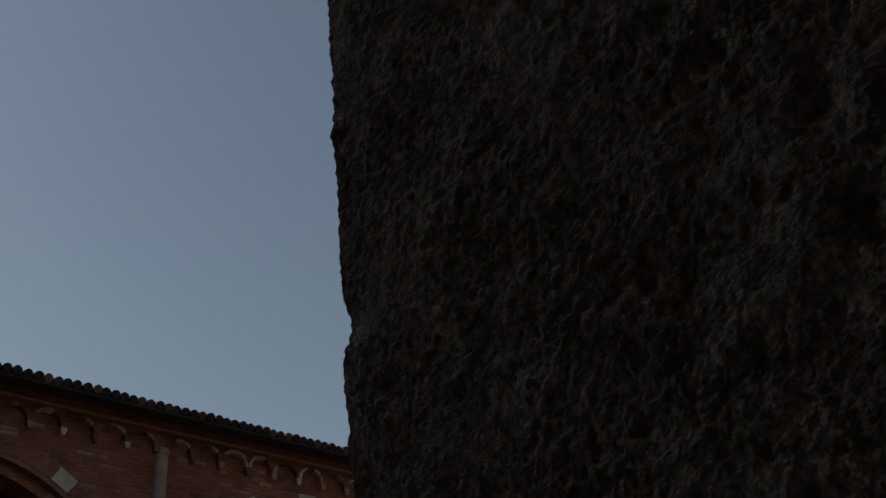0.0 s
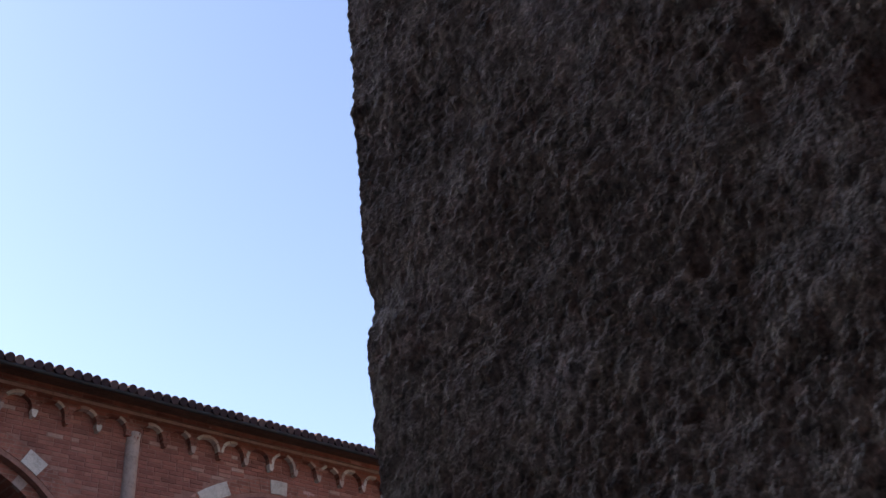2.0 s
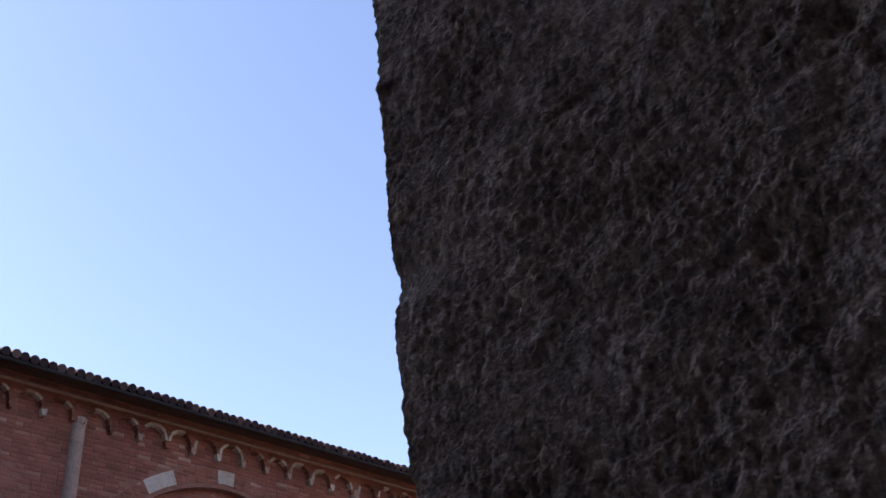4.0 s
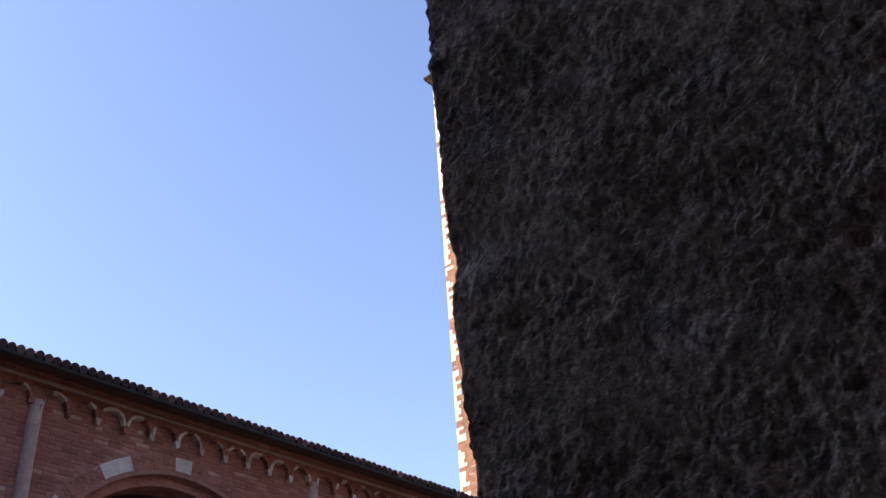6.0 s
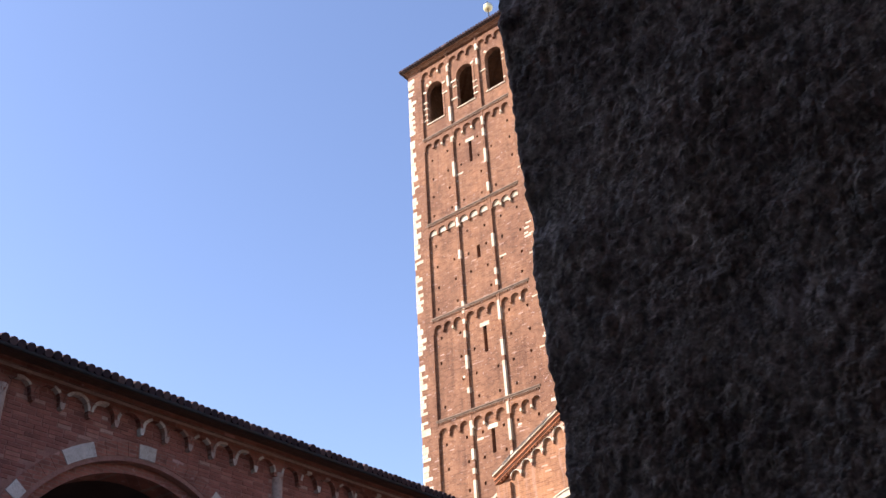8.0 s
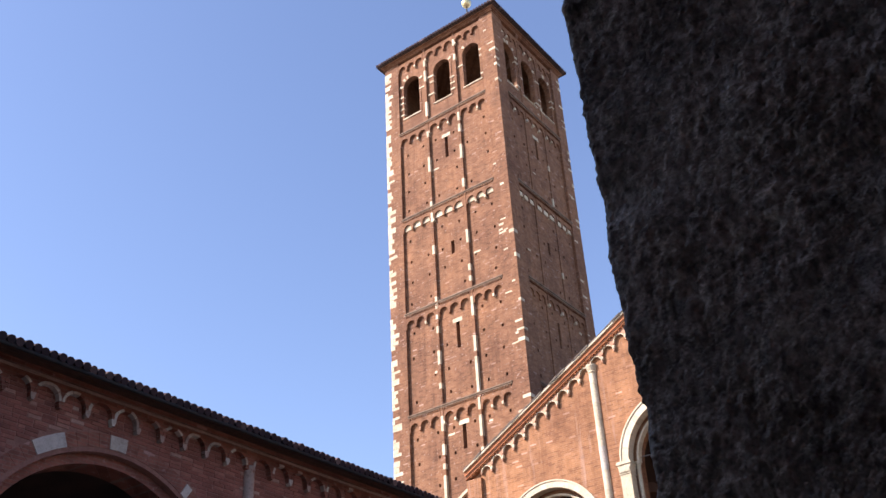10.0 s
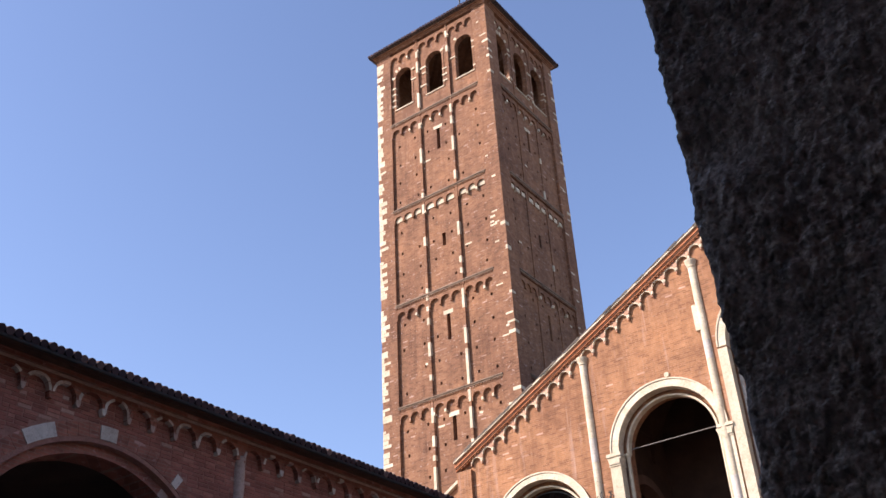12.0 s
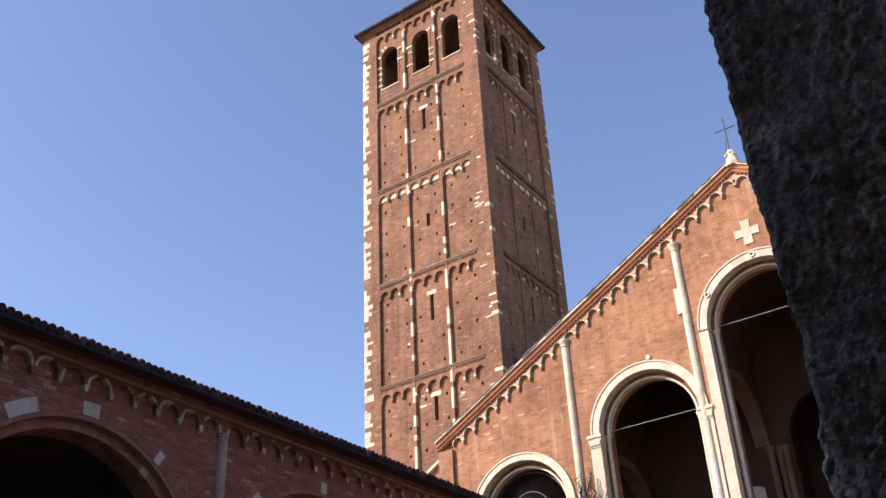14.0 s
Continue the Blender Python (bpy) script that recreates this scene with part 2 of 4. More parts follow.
def arched_wall(bm, put, u0, u1, z0, top, holes, d0, d1, n=20):
    """A wall from u0 to u1 with round-headed openings (centre, radius, springing, sill); top(u) gives its height."""
    edge = u0
    for c, r, zs, sill in sorted(holes):
        prism(bm, [(edge, z0), (c - r, z0), (c - r, top(c - r)), (edge, top(edge))], put, d0, d1)
        if sill > z0:
            slab(bm, put, c - r, c + r, d0, d1, z0, sill)
        p = arc(c, zs, r, math.pi, 0, n)
        for (ua, za), (ub, zb) in zip(p, p[1:]):
            prism(bm, [(ua, za), (ub, zb), (ub, top(ub)), (ua, top(ua))], put, d0, d1)
        edge = c + r
    prism(bm, [(edge, z0), (u1, z0), (u1, top(u1)), (edge, top(edge))], put, d0, d1)


def pierced(bm, put, u0, u1, z0, z1, holes, d0, d1, deep):
    """A wall panel with small square holes (u, z, half width, half height) sunk to depth deep."""
    us = sorted({u0, u1, *[h[0] - h[2] for h in holes], *[h[0] + h[2] for h in holes]})
    zs = sorted({z0, z1, *[h[1] - h[3] for h in holes], *[h[1] + h[3] for h in holes]})
    for ua, ub in zip(us, us[1:]):
        for za, zb in zip(zs, zs[1:]):
            um, zm = (ua + ub) / 2, (za + zb) / 2
            sunk = any(abs(um - h[0]) < h[2] and abs(zm - h[1]) < h[3] for h in holes)
            slab(bm, put, ua, ub, d0, deep if sunk else d1, za, zb)


def rod(bm, a, b, r, n=8):
    a, b = Vector(a), Vector(b)
    m = Matrix.Translation((a + b) / 2) @ (b - a).to_track_quat("Z", "Y").to_matrix().to_4x4()
    bmesh.ops.create_cone(bm, cap_ends=True, segments=n, radius1=r, radius2=r, depth=(b - a).length, matrix=m)


def lathe(bm, centre, profile, n=14, a0=0.0, a1=2 * math.pi):
    """Turns a profile (radius, height) about the vertical through centre."""
    full = abs(a1 - a0 - 2 * math.pi) < 1e-6
    k = n if full else n + 1
    rows = []
    for r, h in profile:
        rows.append([bm.verts.new((centre[0] + r * math.cos(a0 + (a1 - a0) * i / n), centre[1] + r * math.sin(a0 + (a1 - a0) * i / n), centre[2] + h)) for i in range(k)])
    for a, b in zip(rows, rows[1:]):
        for i in range(k if full else k - 1):
            j = (i + 1) % k
            bm.faces.new((a[i], a[j], b[j], b[i]))
    bm.faces.new(rows[0][::-1])
    bm.faces.new(rows[-1])


def empty(name, label, category, group="", kind=""):
    return tagged(new(name), label, category, group, kind)


# ---- the plan ----
YF = 28.13                        # front of the church's gabled loggia
XC = -7.53                        # its middle line
HALF = 12.36
XA = -14.65                       # court face of the far arcade
TX0, TX1, TY0, TY1 = -27.15, -19.76, 32.85, 39.68  # bell tower
SLOPE = 0.5467
PEAK = 20.62


def front(u, d, z):
    """The loggia's front: d is how far a piece stands out of the wall."""
    return (u, YF - d, z)


def court(u, d, z):
    """The far arcade's court side."""
    return (XA + d, u, z)


def gable(u):
    return PEAK - SLOPE * abs(u - XC)


# ---- ground ----
bm = bmesh.new()
N = 24
grid = [[bm.verts.new((-400 + 800 * i / N, -400 + 800 * j / N, 0)) for j in range(N + 1)] for i in range(N + 1)]
for i in range(N):
    for j in range(N):
        bm.faces.new((grid[i][j], grid[i + 1][j], grid[i + 1][j + 1], grid[i][j + 1]))
tagged(part("ground", bm, PAVING), "grey worn stone paving of the open court", "ground", kind="structure")

# ---- bell tower ----
W = TX1 - TX0
STRINGS = [35.51, 29.95, 24.48, 19.24, 14.0, 8.8]
TOWER_TOP = 40.66
tower = empty("bell_tower", "tall square red brick bell tower with pale stone quoins", "tower")


def tower_face(put, width, seed, left_white, start=0.0):
    rnd = random.Random(seed)
    lb, rb = 0.93, 0.86
    front_face = start == 0
    lz = [2.78, 4.8] if front_face else [2.5, 4.42]
    out = 0.0 if front_face else -0.095   # the side's lesenes hardly stand out
    belfry, arch_r = ((1.75, 3.83, 5.78), 0.555) if front_face else ((1.5, 3.36, 5.12), 0.62)
    bays = [(lb, lz[0] - 0.09), (lz[0] + 0.09, lz[1] - 0.09), (lz[1] + 0.09, width - rb)]
    # corner bands
    for a, b in ((start, lb), (width - rb, width)):
        bm = bmesh.new()
        slab(bm, put, a, b, -0.6, 0.0, 0, TOWER_TOP)
        part("corner_band", bm, BRICK_TOWER, tower)
    # walls of each storey, between the bands and set back
    levels = [TOWER_TOP] + STRINGS + [0]
    for k in range(len(STRINGS) + 1):
        zt, zb = levels[k], levels[k + 1]
        bm = bmesh.new()
        if k == 0:
            holes = [(c, arch_r, 38.76, 36.57) for c in belfry]
            arched_wall(bm, put, lb, width - rb, zb, lambda u: zt, holes, -0.42, -0.14)
            part("belfry_wall", bm, BRICK_TOWER, tower)
            for c, r, zs, sill in holes:
                bm = bmesh.new()
                ring(bm, put, c, zs, r - 0.015, r + 0.16, -0.2, -0.11, n=14)
                for s in (-1, 1):
                    slab(bm, put, min(c + s * (r - 0.015), c + s * (r + 0.1)), max(c + s * (r - 0.015), c + s * (r + 0.1)), -0.3, -0.11, sill, zs)
                part("belfry_arch", bm, BRICK_TOWER, tower)
                bm = bmesh.new()
                slab(bm, put, c - r - 0.06, c + r + 0.06, -0.5, -0.09, sill - 0.06, sill + 0.004)
                part("sill", bm, WHITE, tower, "pale stone sill")
                for a in range(9):
                    if rnd.random() < 0.28:
                        bm = bmesh.new()
                        t = math.pi * (a + 0.5) / 9
                        ring(bm, put, c, zs, r + 0.01, r + 0.24, -0.25, -0.085, t - 0.09, t + 0.09, 2)
                        part("voussoir", bm, WHITE, tower, "pale stone voussoir")
                for s in (-1, 1):
                    for zz in np.arange(sill + 0.25, zs, 0.42):
                        if rnd.random() < (0.5 if front_face else 0.22):
                            bm = bmesh.new()
                            ua, ub = sorted((c + s * (r - 0.02), c + s * (r + rnd.uniform(0.2, 0.42))))
                            slab(bm, put, ua, ub, -0.25, -0.088, zz, zz + 0.09)
                            part("jamb_stone", bm, WHITE, tower, "pale stone block")
        else:
            holes = []
            for i, (a, b) in enumerate(bays):
                for fr in (0.2, 0.82):
                    for row in range(4):
                        if rnd.random() < 0.85:
                            holes.append((a + (b - a) * (fr + rnd.uniform(-0.05, 0.05)), zb + 0.55 + row * 1.18 + rnd.uniform(-0.1, 0.1), 0.055, 0.075))
            slit = (27.2, 0.36) if k == 2 else (zt - {1: 2.19, 3: 2.02, 4: 1.68}.get(k, 2.0), 0.66 if k < 4 else 0.56)
            holes = [h for h in holes if h[1] < zt - 0.9]
            mid_u = width / 2 + (0.15 if front_face else 0.0)
            holes.append((mid_u, slit[0], 0.1, slit[1]))
            pierced(bm, put, lb, width - rb, zb, zt, holes, -0.75, -0.14, -0.55)
            part("storey_wall", bm, BRICK_TOWER, tower)
            if k != 2 and (front_face or k == 1):
                bm = bmesh.new()
                slab(bm, put, mid_u - 0.27, mid_u + 0.27, -0.3, -0.128, slit[0] + slit[1], slit[0] + slit[1] + 0.2)
                part("lintel", bm, WHITE, tower, "pale stone lintel")
        # slender lesenes with scattered pale blocks
        for u in lz:
            z = zb
            while z < zt - 0.02:
                h = min(zt - z, rnd.uniform(0.22, 0.6))
                pale = rnd.random() < (0.3 if k != 3 else 0.55) * (1.0 if front_face else 0.3)
                bm = bmesh.new()
                prism(bm, [(u - 0.065, z), (u + 0.065, z), (u + 0.065, z + h), (u - 0.065, z + h)], put, -0.2, out if not pale else out + 0.012)
                part("lesene_stone" if pale else "lesene", bm, WHITE if pale else BRICK_TOWER, tower)
                z += h
        # arched corbel table under the string course
        bottom = zt - 0.49
        for a, b in bays:
            n = 3
            w = (b - a) / n
            for i in range(n):
                c = a + (i + 0.5) * w
                bm = bmesh.new()
                r = w / 2 - 0.055
                arched_wall(bm, put, c - w / 2, c + w / 2, bottom - 0.3, lambda u: bottom + 0.3, [(c, r, bottom - 0.14, bottom - 0.31)], -0.2, -0.01 + out * 0.6, 8)
                part("corbel_arch", bm, BRICK_TOWER, tower)
                if rnd.random() < 0.45:
                    bm = bmesh.new()
                    slab(bm, put, c - w / 2 - 0.05, c - w / 2 + 0.05, -0.2, 0.005, bottom - 0.38, bottom - 0.24)
                    part("corbel", bm, WHITE, tower)
                if k == 2:
                    bm = bmesh.new()
                    slab(bm, put, c - r, c + r, -0.2, -0.1, bottom - (0.2 if front_face else 0.26), bottom + (0.2 if front_face else -0.02))
                    part("infill", bm, WHITE, tower)
        if k:
            for zz, dd, hh in ((zt - 0.1, 0.04, 0.055), (zt - 0.035, 0.075, 0.06)):
                bm = bmesh.new()
                slab(bm, put, lb - 0.05, width - rb + 0.03, -0.2, dd - 0.02, zz, zz + hh)
                part("string_course", bm, DUN, tower, "weathered stone string course")
            # sawtooth row
            bm = bmesh.new()
            u = lb
            while u < width - rb - 0.1:
                slab(bm, put, u, u + 0.07, -0.1, 0.03, zt - 0.2, zt - 0.13)
                u += 0.14
            tagged(part("sawtooth_band", bm, BRICK_TOWER, tower), kind="stuff")
    # quoins
    for edge, full in ((0, left_white), (1, 0.07)):
        z = 0.3
        i = 0
        while z < TOWER_TOP - 0.4:
            h = rnd.uniform(0.13, 0.36)
            if rnd.random() < full:
                ln = (0.4 if i % 2 else 0.17) + rnd.uniform(-0.1, 0.14)
                bm = bmesh.new()
                if edge == 0:
                    slab(bm, put, -0.012, ln, -0.3, 0.012, z, z + h - 0.02)
                else:
                    ln *= 0.75
                    slab(bm, put, width - ln, width + 0.012, -0.3, 0.012, z, z + rnd.uniform(0.1, 0.24))
                part("quoin", bm, WHITE, tower)
            i += 1
            z += h
    # stray pale blocks on the right band and in the panels
    for _ in range(34):
        u, z = rnd.choice([rnd.uniform(width - rb, width - 0.3), rnd.uniform(lb, width - rb)]), rnd.uniform(10, 40)
        if (z > 36.4 and u < width - rb) or abs(u - width / 2) < 0.6:
            continue
        bm = bmesh.new()
        d = 0.008 if u >= width - rb else -0.132
        slab(bm, put, u, u + rnd.uniform(0.12, 0.42), -0.3, d, z, z + rnd.uniform(0.05, 0.11))
        part("stray_stone", bm, WHITE, tower)


tower_face(lambda u, d, z: (TX0 + u, TY0 - d, z), W, 3, 0.8)
tower_face(lambda u, d, z: (TX1 + d, TY0 + u, z), TY1 - TY0, 8, 0.0, 0.603)
for nm, p, wd in (("rear_wall", lambda u, d, z: (TX0 + u, TY1 + d, z), W), ("side_wall", lambda u, d, z: (TX0 - d, TY0 + u, z), TY1 - TY0)):
    bm = bmesh.new()
    slab(bm, p, 0.61, wd - 0.61, -0.6, -0.02, 0, TOWER_TOP)
    part(nm, bm, BRICK_TOWER, tower)
bm = bmesh.new()
slab(bm, lambda u, d, z: (u, d, z), TX0 + 0.76, TX1 - 0.76, TY0 + 0.76, TY1 - 0.76, 35.3, 35.7)
part("belfry_floor", bm, TIMBER, tower)
# eaves: stepped brick, then the tiled roof
for z0, z1, out in ((40.66, 40.74, 0.05), (40.74, 40.81, 0.1), (40.81, 40.88, 0.19)):
    bm = bmesh.new()
    slab(bm, lambda u, d, z: (u, d, z), TX0 - out, TX1 + out, TY0 - out, TY1 + out, z0, z1)
    part("cornice", bm, BRICK_TOWER, tower)
bm = bmesh.new()
o = 0.36
base = [(TX0 - o, TY0 - o), (TX1 + o, TY0 - o), (TX1 + o, TY1 + o), (TX0 - o, TY1 + o)]
low = [bm.verts.new((x, y, 40.878)) for x, y in base]
mid = [bm.verts.new((x, y, 40.93)) for x, y in base]
tip = bm.verts.new(((TX0 + TX1) / 2, (TY0 + TY1) / 2, 42.5))
bm.faces.new(low)
for i in range(4):
    j = (i + 1) % 4
    bm.faces.new((low[i], low[j], mid[j], mid[i]))
    bm.faces.new((mid[i], mid[j], tip))
roof = part("roof", bm, SLATE, tower)
bm = bmesh.new()
bmesh.ops.create_cone(bm, cap_ends=True, segments=8, radius1=0.085, radius2=0.085, depth=0.5)
tile_end = mesh_of("roof_tile", bm)
tile_end.materials.append(TILE)
n = 44
for i in range(n):
    f = (i + 0.5) / n
    for place, turn in (((TX0 - o + (W + 2 * o) * f, TY0 - o + 0.2, 40.95), (90, 0, 0)), ((TX1 + o - 0.2, TY0 - o + (TY1 - TY0 + 2 * o) * f, 40.95), (90, 0, 90))):
        t = part("roof_tile", tile_end, None, roof)
        t.matrix_basis = pose(*place, *turn)
finial = empty("tower_finial", "small gilded ball and cross on the tower roof", "finial")
bm = bmesh.new()
rod(bm, ((TX0 + TX1) / 2, (TY0 + TY1) / 2, 42.4), ((TX0 + TX1) / 2, (TY0 + TY1) / 2, 46.9), 0.04)
part("shaft", bm, IRON, finial)
bm = bmesh.new()
bmesh.ops.create_uvsphere(bm, u_segments=16, v_segments=10, radius=0.3, matrix=Matrix.Translation(((TX0 + TX1) / 2, (TY0 + TY1) / 2, 46.4)))
part("ball", bm, GILT, finial, smooth=True)

# ---- gabled church front with its loggia ----
church = empty("church_front", "sunlit brick gabled church front with pale stone arches", "church")
ARCHES = [(XC, 1.68, 2.13, 15.08), (XC - 4.33, 1.53, 1.97, 12.62), (XC + 4.33, 1.53, 1.97, 12.62), (XC - 9.17, 1.55, 1.95, 10.7), (XC + 9.17, 1.55, 1.95, 10.7)]
bm = bmesh.new()
hs = sorted([(c, r, zs, 7.5) for c, r, ro, zs in ARCHES])
lo = [(XC - 4.6, 1.9, 4.0, 0.0), (XC, 2.2, 4.0, 0.0), (XC + 4.6, 1.9, 4.0, 0.0)]
REB = 0.2
arched_wall(bm, front, XC - HALF, XC + HALF, 7.0, lambda u: gable(u) - 0.36, [(c, r + REB, zs, sill) for c, r, zs, sill in hs], -0.36, 0.0, 26)
part("gable_wall", bm, BRICK_FACADE, church)
bm = bmesh.new()
arched_wall(bm, front, XC - HALF, XC + HALF, 7.0, lambda u: gable(u) - 0.36, [(c, r + 0.085, zs, sill) for c, r, zs, sill in hs], -0.9, -0.364, 26)
part("inner_wall", bm, BRICK_FACADE, church)
bm = bmesh.new()
arched_wall(bm, front, XC - HALF, XC + HALF, 0, lambda u: 7.0, lo, -0.9, 0.0)
part("lower_wall", bm, BRICK_FACADE, church)
for c, r, ro, zs in ARCHES:
    n = 26
    for i in range(n):
        a0, a1 = math.pi * i / n + 0.0012, math.pi * (i + 1) / n - 0.0012
        bm = bmesh.new()
        ring(bm, front, c, zs, r + REB - 0.012, ro, -0.3, 0.045, a0, a1, 2)
        part("voussoir", bm, WHITE, church)
    bm = bmesh.new()
    ring(bm, front, c, zs, r - 0.012, r + 0.055, -0.5, -0.27, n=30)
    part("inner_moulding", bm, WHITE, church, "pale stone roll moulding")
    bm = bmesh.new()
    ring(bm, front, c, zs, ro + 0.001, ro + 0.05, -0.2, 0.075, n=30)
    part("hood_mould", bm, WHITE, church)
    for s in (-1, 1):
        mid = abs(c - XC) < 0.1
        ua, ub = sorted((c + s * (r + REB - 0.012), c + s * (r + (0.5 if mid else 0.56))))
        # jamb: pilaster, capital and a slim column in the rebate
        bm = bmesh.new()
        slab(bm, front, ua, ub, -0.3, 0.05, 0, zs - (0.06 if mid else 0.42))
        part("jamb_pilaster", bm, WHITE, church)
        if not mid:
            bm = bmesh.new()
            # necking ring, leafy bell and abacus
            slab(bm, front, ua - 0.02, ub + 0.02, -0.35, 0.075, zs - 0.42, zs - 0.375)
            prism(bm, [(ua, zs - 0.374), (ub, zs - 0.374), (ub + 0.02, zs - 0.25), (ub + 0.055, zs - 0.112), (ua - 0.055, zs - 0.112), (ua - 0.02, zs - 0.25)], front, -0.35, 0.085)
            for i in range(4):
                q = ua + (ub - ua) * (i + 0.5) / 4
                prism(bm, [(q - 0.04, zs - 0.36), (q + 0.04, zs - 0.36), (q + 0.05, zs - 0.2), (q, zs - 0.13), (q - 0.05, zs - 0.2)], front, 0.06, 0.108)
            slab(bm, front, ua - 0.075, ub + 0.075, -0.35, 0.125, zs - 0.11, zs - 0.05)
            slab(bm, front, ua - 0.06, ub + 0.06, -0.35, 0.11, zs - 0.049, zs)
            part("capital", bm, WHITE, church)
        cu = c + s * (r + 0.05)
        z = 7.0
        while z < zs - 0.2:
            h = min(1.6, zs - 0.16 - z)
            bm = bmesh.new()
            rod(bm, front(cu, -0.32, z), front(cu, -0.32, z + h - 0.006), 0.065, 12)
            part("jamb_column", bm, PALE if mid else WHITE, church)
            z += h
        bm = bmesh.new()
        lathe(bm, front(cu, -0.32, zs - 0.2), [(0.065, 0), (0.085, 0.03), (0.07, 0.06), (0.12, 0.16), (0.12, 0.2)], 12)
        part("jamb_capital", bm, WHITE, church)
    if abs(c - XC) < 6:
        bm = bmesh.new()
        rod(bm, front(c - r - 0.1, -0.45, zs + 0.17), front(c + r + 0.1, -0.45, zs + 0.17), 0.015)
        part("tie_rod", bm, ROD, church)
# round bosses on the middle arch, with a dark socket, and a crown knob on the side arches
for deg in (34.0, 90.0, 146.0):
    a = radians(deg)
    u, z = XC + 2.02 * math.cos(a), 15.08 + 2.02 * math.sin(a)
    bm = bmesh.new()
    ring(bm, front, u, z, 0.05, 0.1, -0.05, 0.085, 0, 2 * math.pi, 14)
    boss = part("boss", bm, WHITE, church, "round pale stone boss")
    bm = bmesh.new()
    ring(bm, front, u, z, 0.001, 0.049, 0.0, 0.052, 0, 2 * math.pi, 12)
    part("socket", bm, IRON, boss)
for s in (-1, 1):
    bm = bmesh.new()
    ring(bm, front, XC + s * 4.0, 14.72, 0.001, 0.085, -0.05, 0.05, 0, 2 * math.pi, 12)
    part("crown_knob", bm, WHITE, church, "small pale stone knob")
# tall half-round lesenes with cushion capitals
for u, zt in ((XC - 6.93, 16.25), (XC + 6.93, 16.25), (XC - 2.47, 18.42), (XC + 2.47, 18.42)):
    z = 0.0
    rnd = random.Random(int(u * 10))
    while z < zt - 0.32:
        h = min(rnd.uniform(0.5, 1.3), zt - 0.3 - z)
        bm = bmesh.new()
        lathe(bm, (u, YF, z), [(0.13, 0), (0.13, h - 0.008)], 10, math.pi, 2 * math.pi)
        part("half_column", bm, WHITE if rnd.random() < 0.75 else PALE, church, smooth=False)
        z += h
    bm = bmesh.new()
    lathe(bm, (u, YF, zt - 0.3), [(0.13, 0), (0.155, 0.04), (0.14, 0.08), (0.2, 0.24), (0.2, 0.3)], 10, math.pi, 2 * math.pi)
    part("column_capital", bm, WHITE, church)
for u0, u1 in ((XC - HALF, XC - 11.76), (XC + 11.76, XC + HALF)):
    bm = bmesh.new()
    slab(bm, front, u0 + 0.003, u1, -0.2, 0.13, 0, min(gable(u0), gable(u1)) - 0.4)
    part("corner_lesene", bm, BRICK_FACADE, church)
# raking cornice in stepped bands
for s in (-1, 1):
    for up, dn, out, mat, nm in ((-0.05, -0.105, 0.305, WHITE, "verge_stone"), (-0.105, -0.26, 0.235, BRICK_CORNICE, "cornice"), (-0.26, -0.3, 0.19, PINK, "cornice"), (-0.3, -0.37, 0.175, BRICK_CORNICE, "cornice"), (-0.37, -0.43, 0.1, BRICK_FACADE, "cornice")):
        bm = bmesh.new()
        ue = XC + s * (HALF + 0.02)
        prism(bm, [(XC, PEAK + up), (ue, gable(ue) + up), (ue, gable(ue) + dn), (XC, PEAK + dn)], front, -0.3, out)
        part(nm, bm, mat, church)
    rnd = random.Random(40 + s)
    k = 0.0
    while k < HALF - 0.05:
        ln = min(0.34, HALF + 0.02 - k)
        ua, ub = XC + s * k, XC + s * (k + ln - 0.012)
        j = rnd.uniform(-0.012, 0.012)
        bm = bmesh.new()
        prism(bm, [(ua, gable(ua) - 0.049), (ub, gable(ub) - 0.049), (ub, gable(ub) - 0.005 + j), (ua, gable(ua) + 0.02 + j)], front, -0.3, 0.325 + rnd.uniform(-0.03, 0.02))
        part("verge_tile", bm, VERGE, church)
        k += ln
    bm = bmesh.new()
    k = 0.15
    while k < HALF - 0.1:
        u = XC + s * k
        slab(bm, front, u - 0.03, u + 0.03, -0.05, 0.15, gable(u) - 0.425, gable(u) - 0.37)
        k += 0.125
    tagged(part("sawtooth_band", bm, BRICK_CORNICE, church), kind="stuff")
# climbing corbel table
for s in (-1, 1):
    for k0, k1, n in ((0.0, 2.47, 5), (2.47, 6.93, 9), (6.93, 11.76, 10)):
        step = (k1 - k0) / n
        for i in range(n):
            a, b = sorted((XC + s * (k0 + step * i), XC + s * (k0 + step * (i + 1))))
            c = (a + b) / 2
            r = step / 2 - 0.045
            za = gable(c) - 0.5 - r
            bm = bmesh.new()
            arched_wall(bm, front, a, b, za - 0.06, lambda u: gable(u) - 0.41, [(c, r, za, za - 0.07)], -0.05, 0.095, 10)
            part("corbel_arch", bm, PINK, church)
            bm = bmesh.new()
            ring(bm, front, c, za, r - 0.004, r + 0.026, 0.03, 0.105, 0.05, math.pi - 0.05, 10)
            part("corbel_ring", bm, WHITE, church)
            bm = bmesh.new()
            e = a if s > 0 else b
            ze = gable(e) - 0.5 - r - 0.04
            prism(bm, [(e - 0.018, ze - 0.06), (e + 0.018, ze - 0.06), (e + 0.04, ze + 0.05), (e - 0.04, ze + 0.05)], front, -0.02, 0.105)
            part("corbel", bm, WHITE, church)
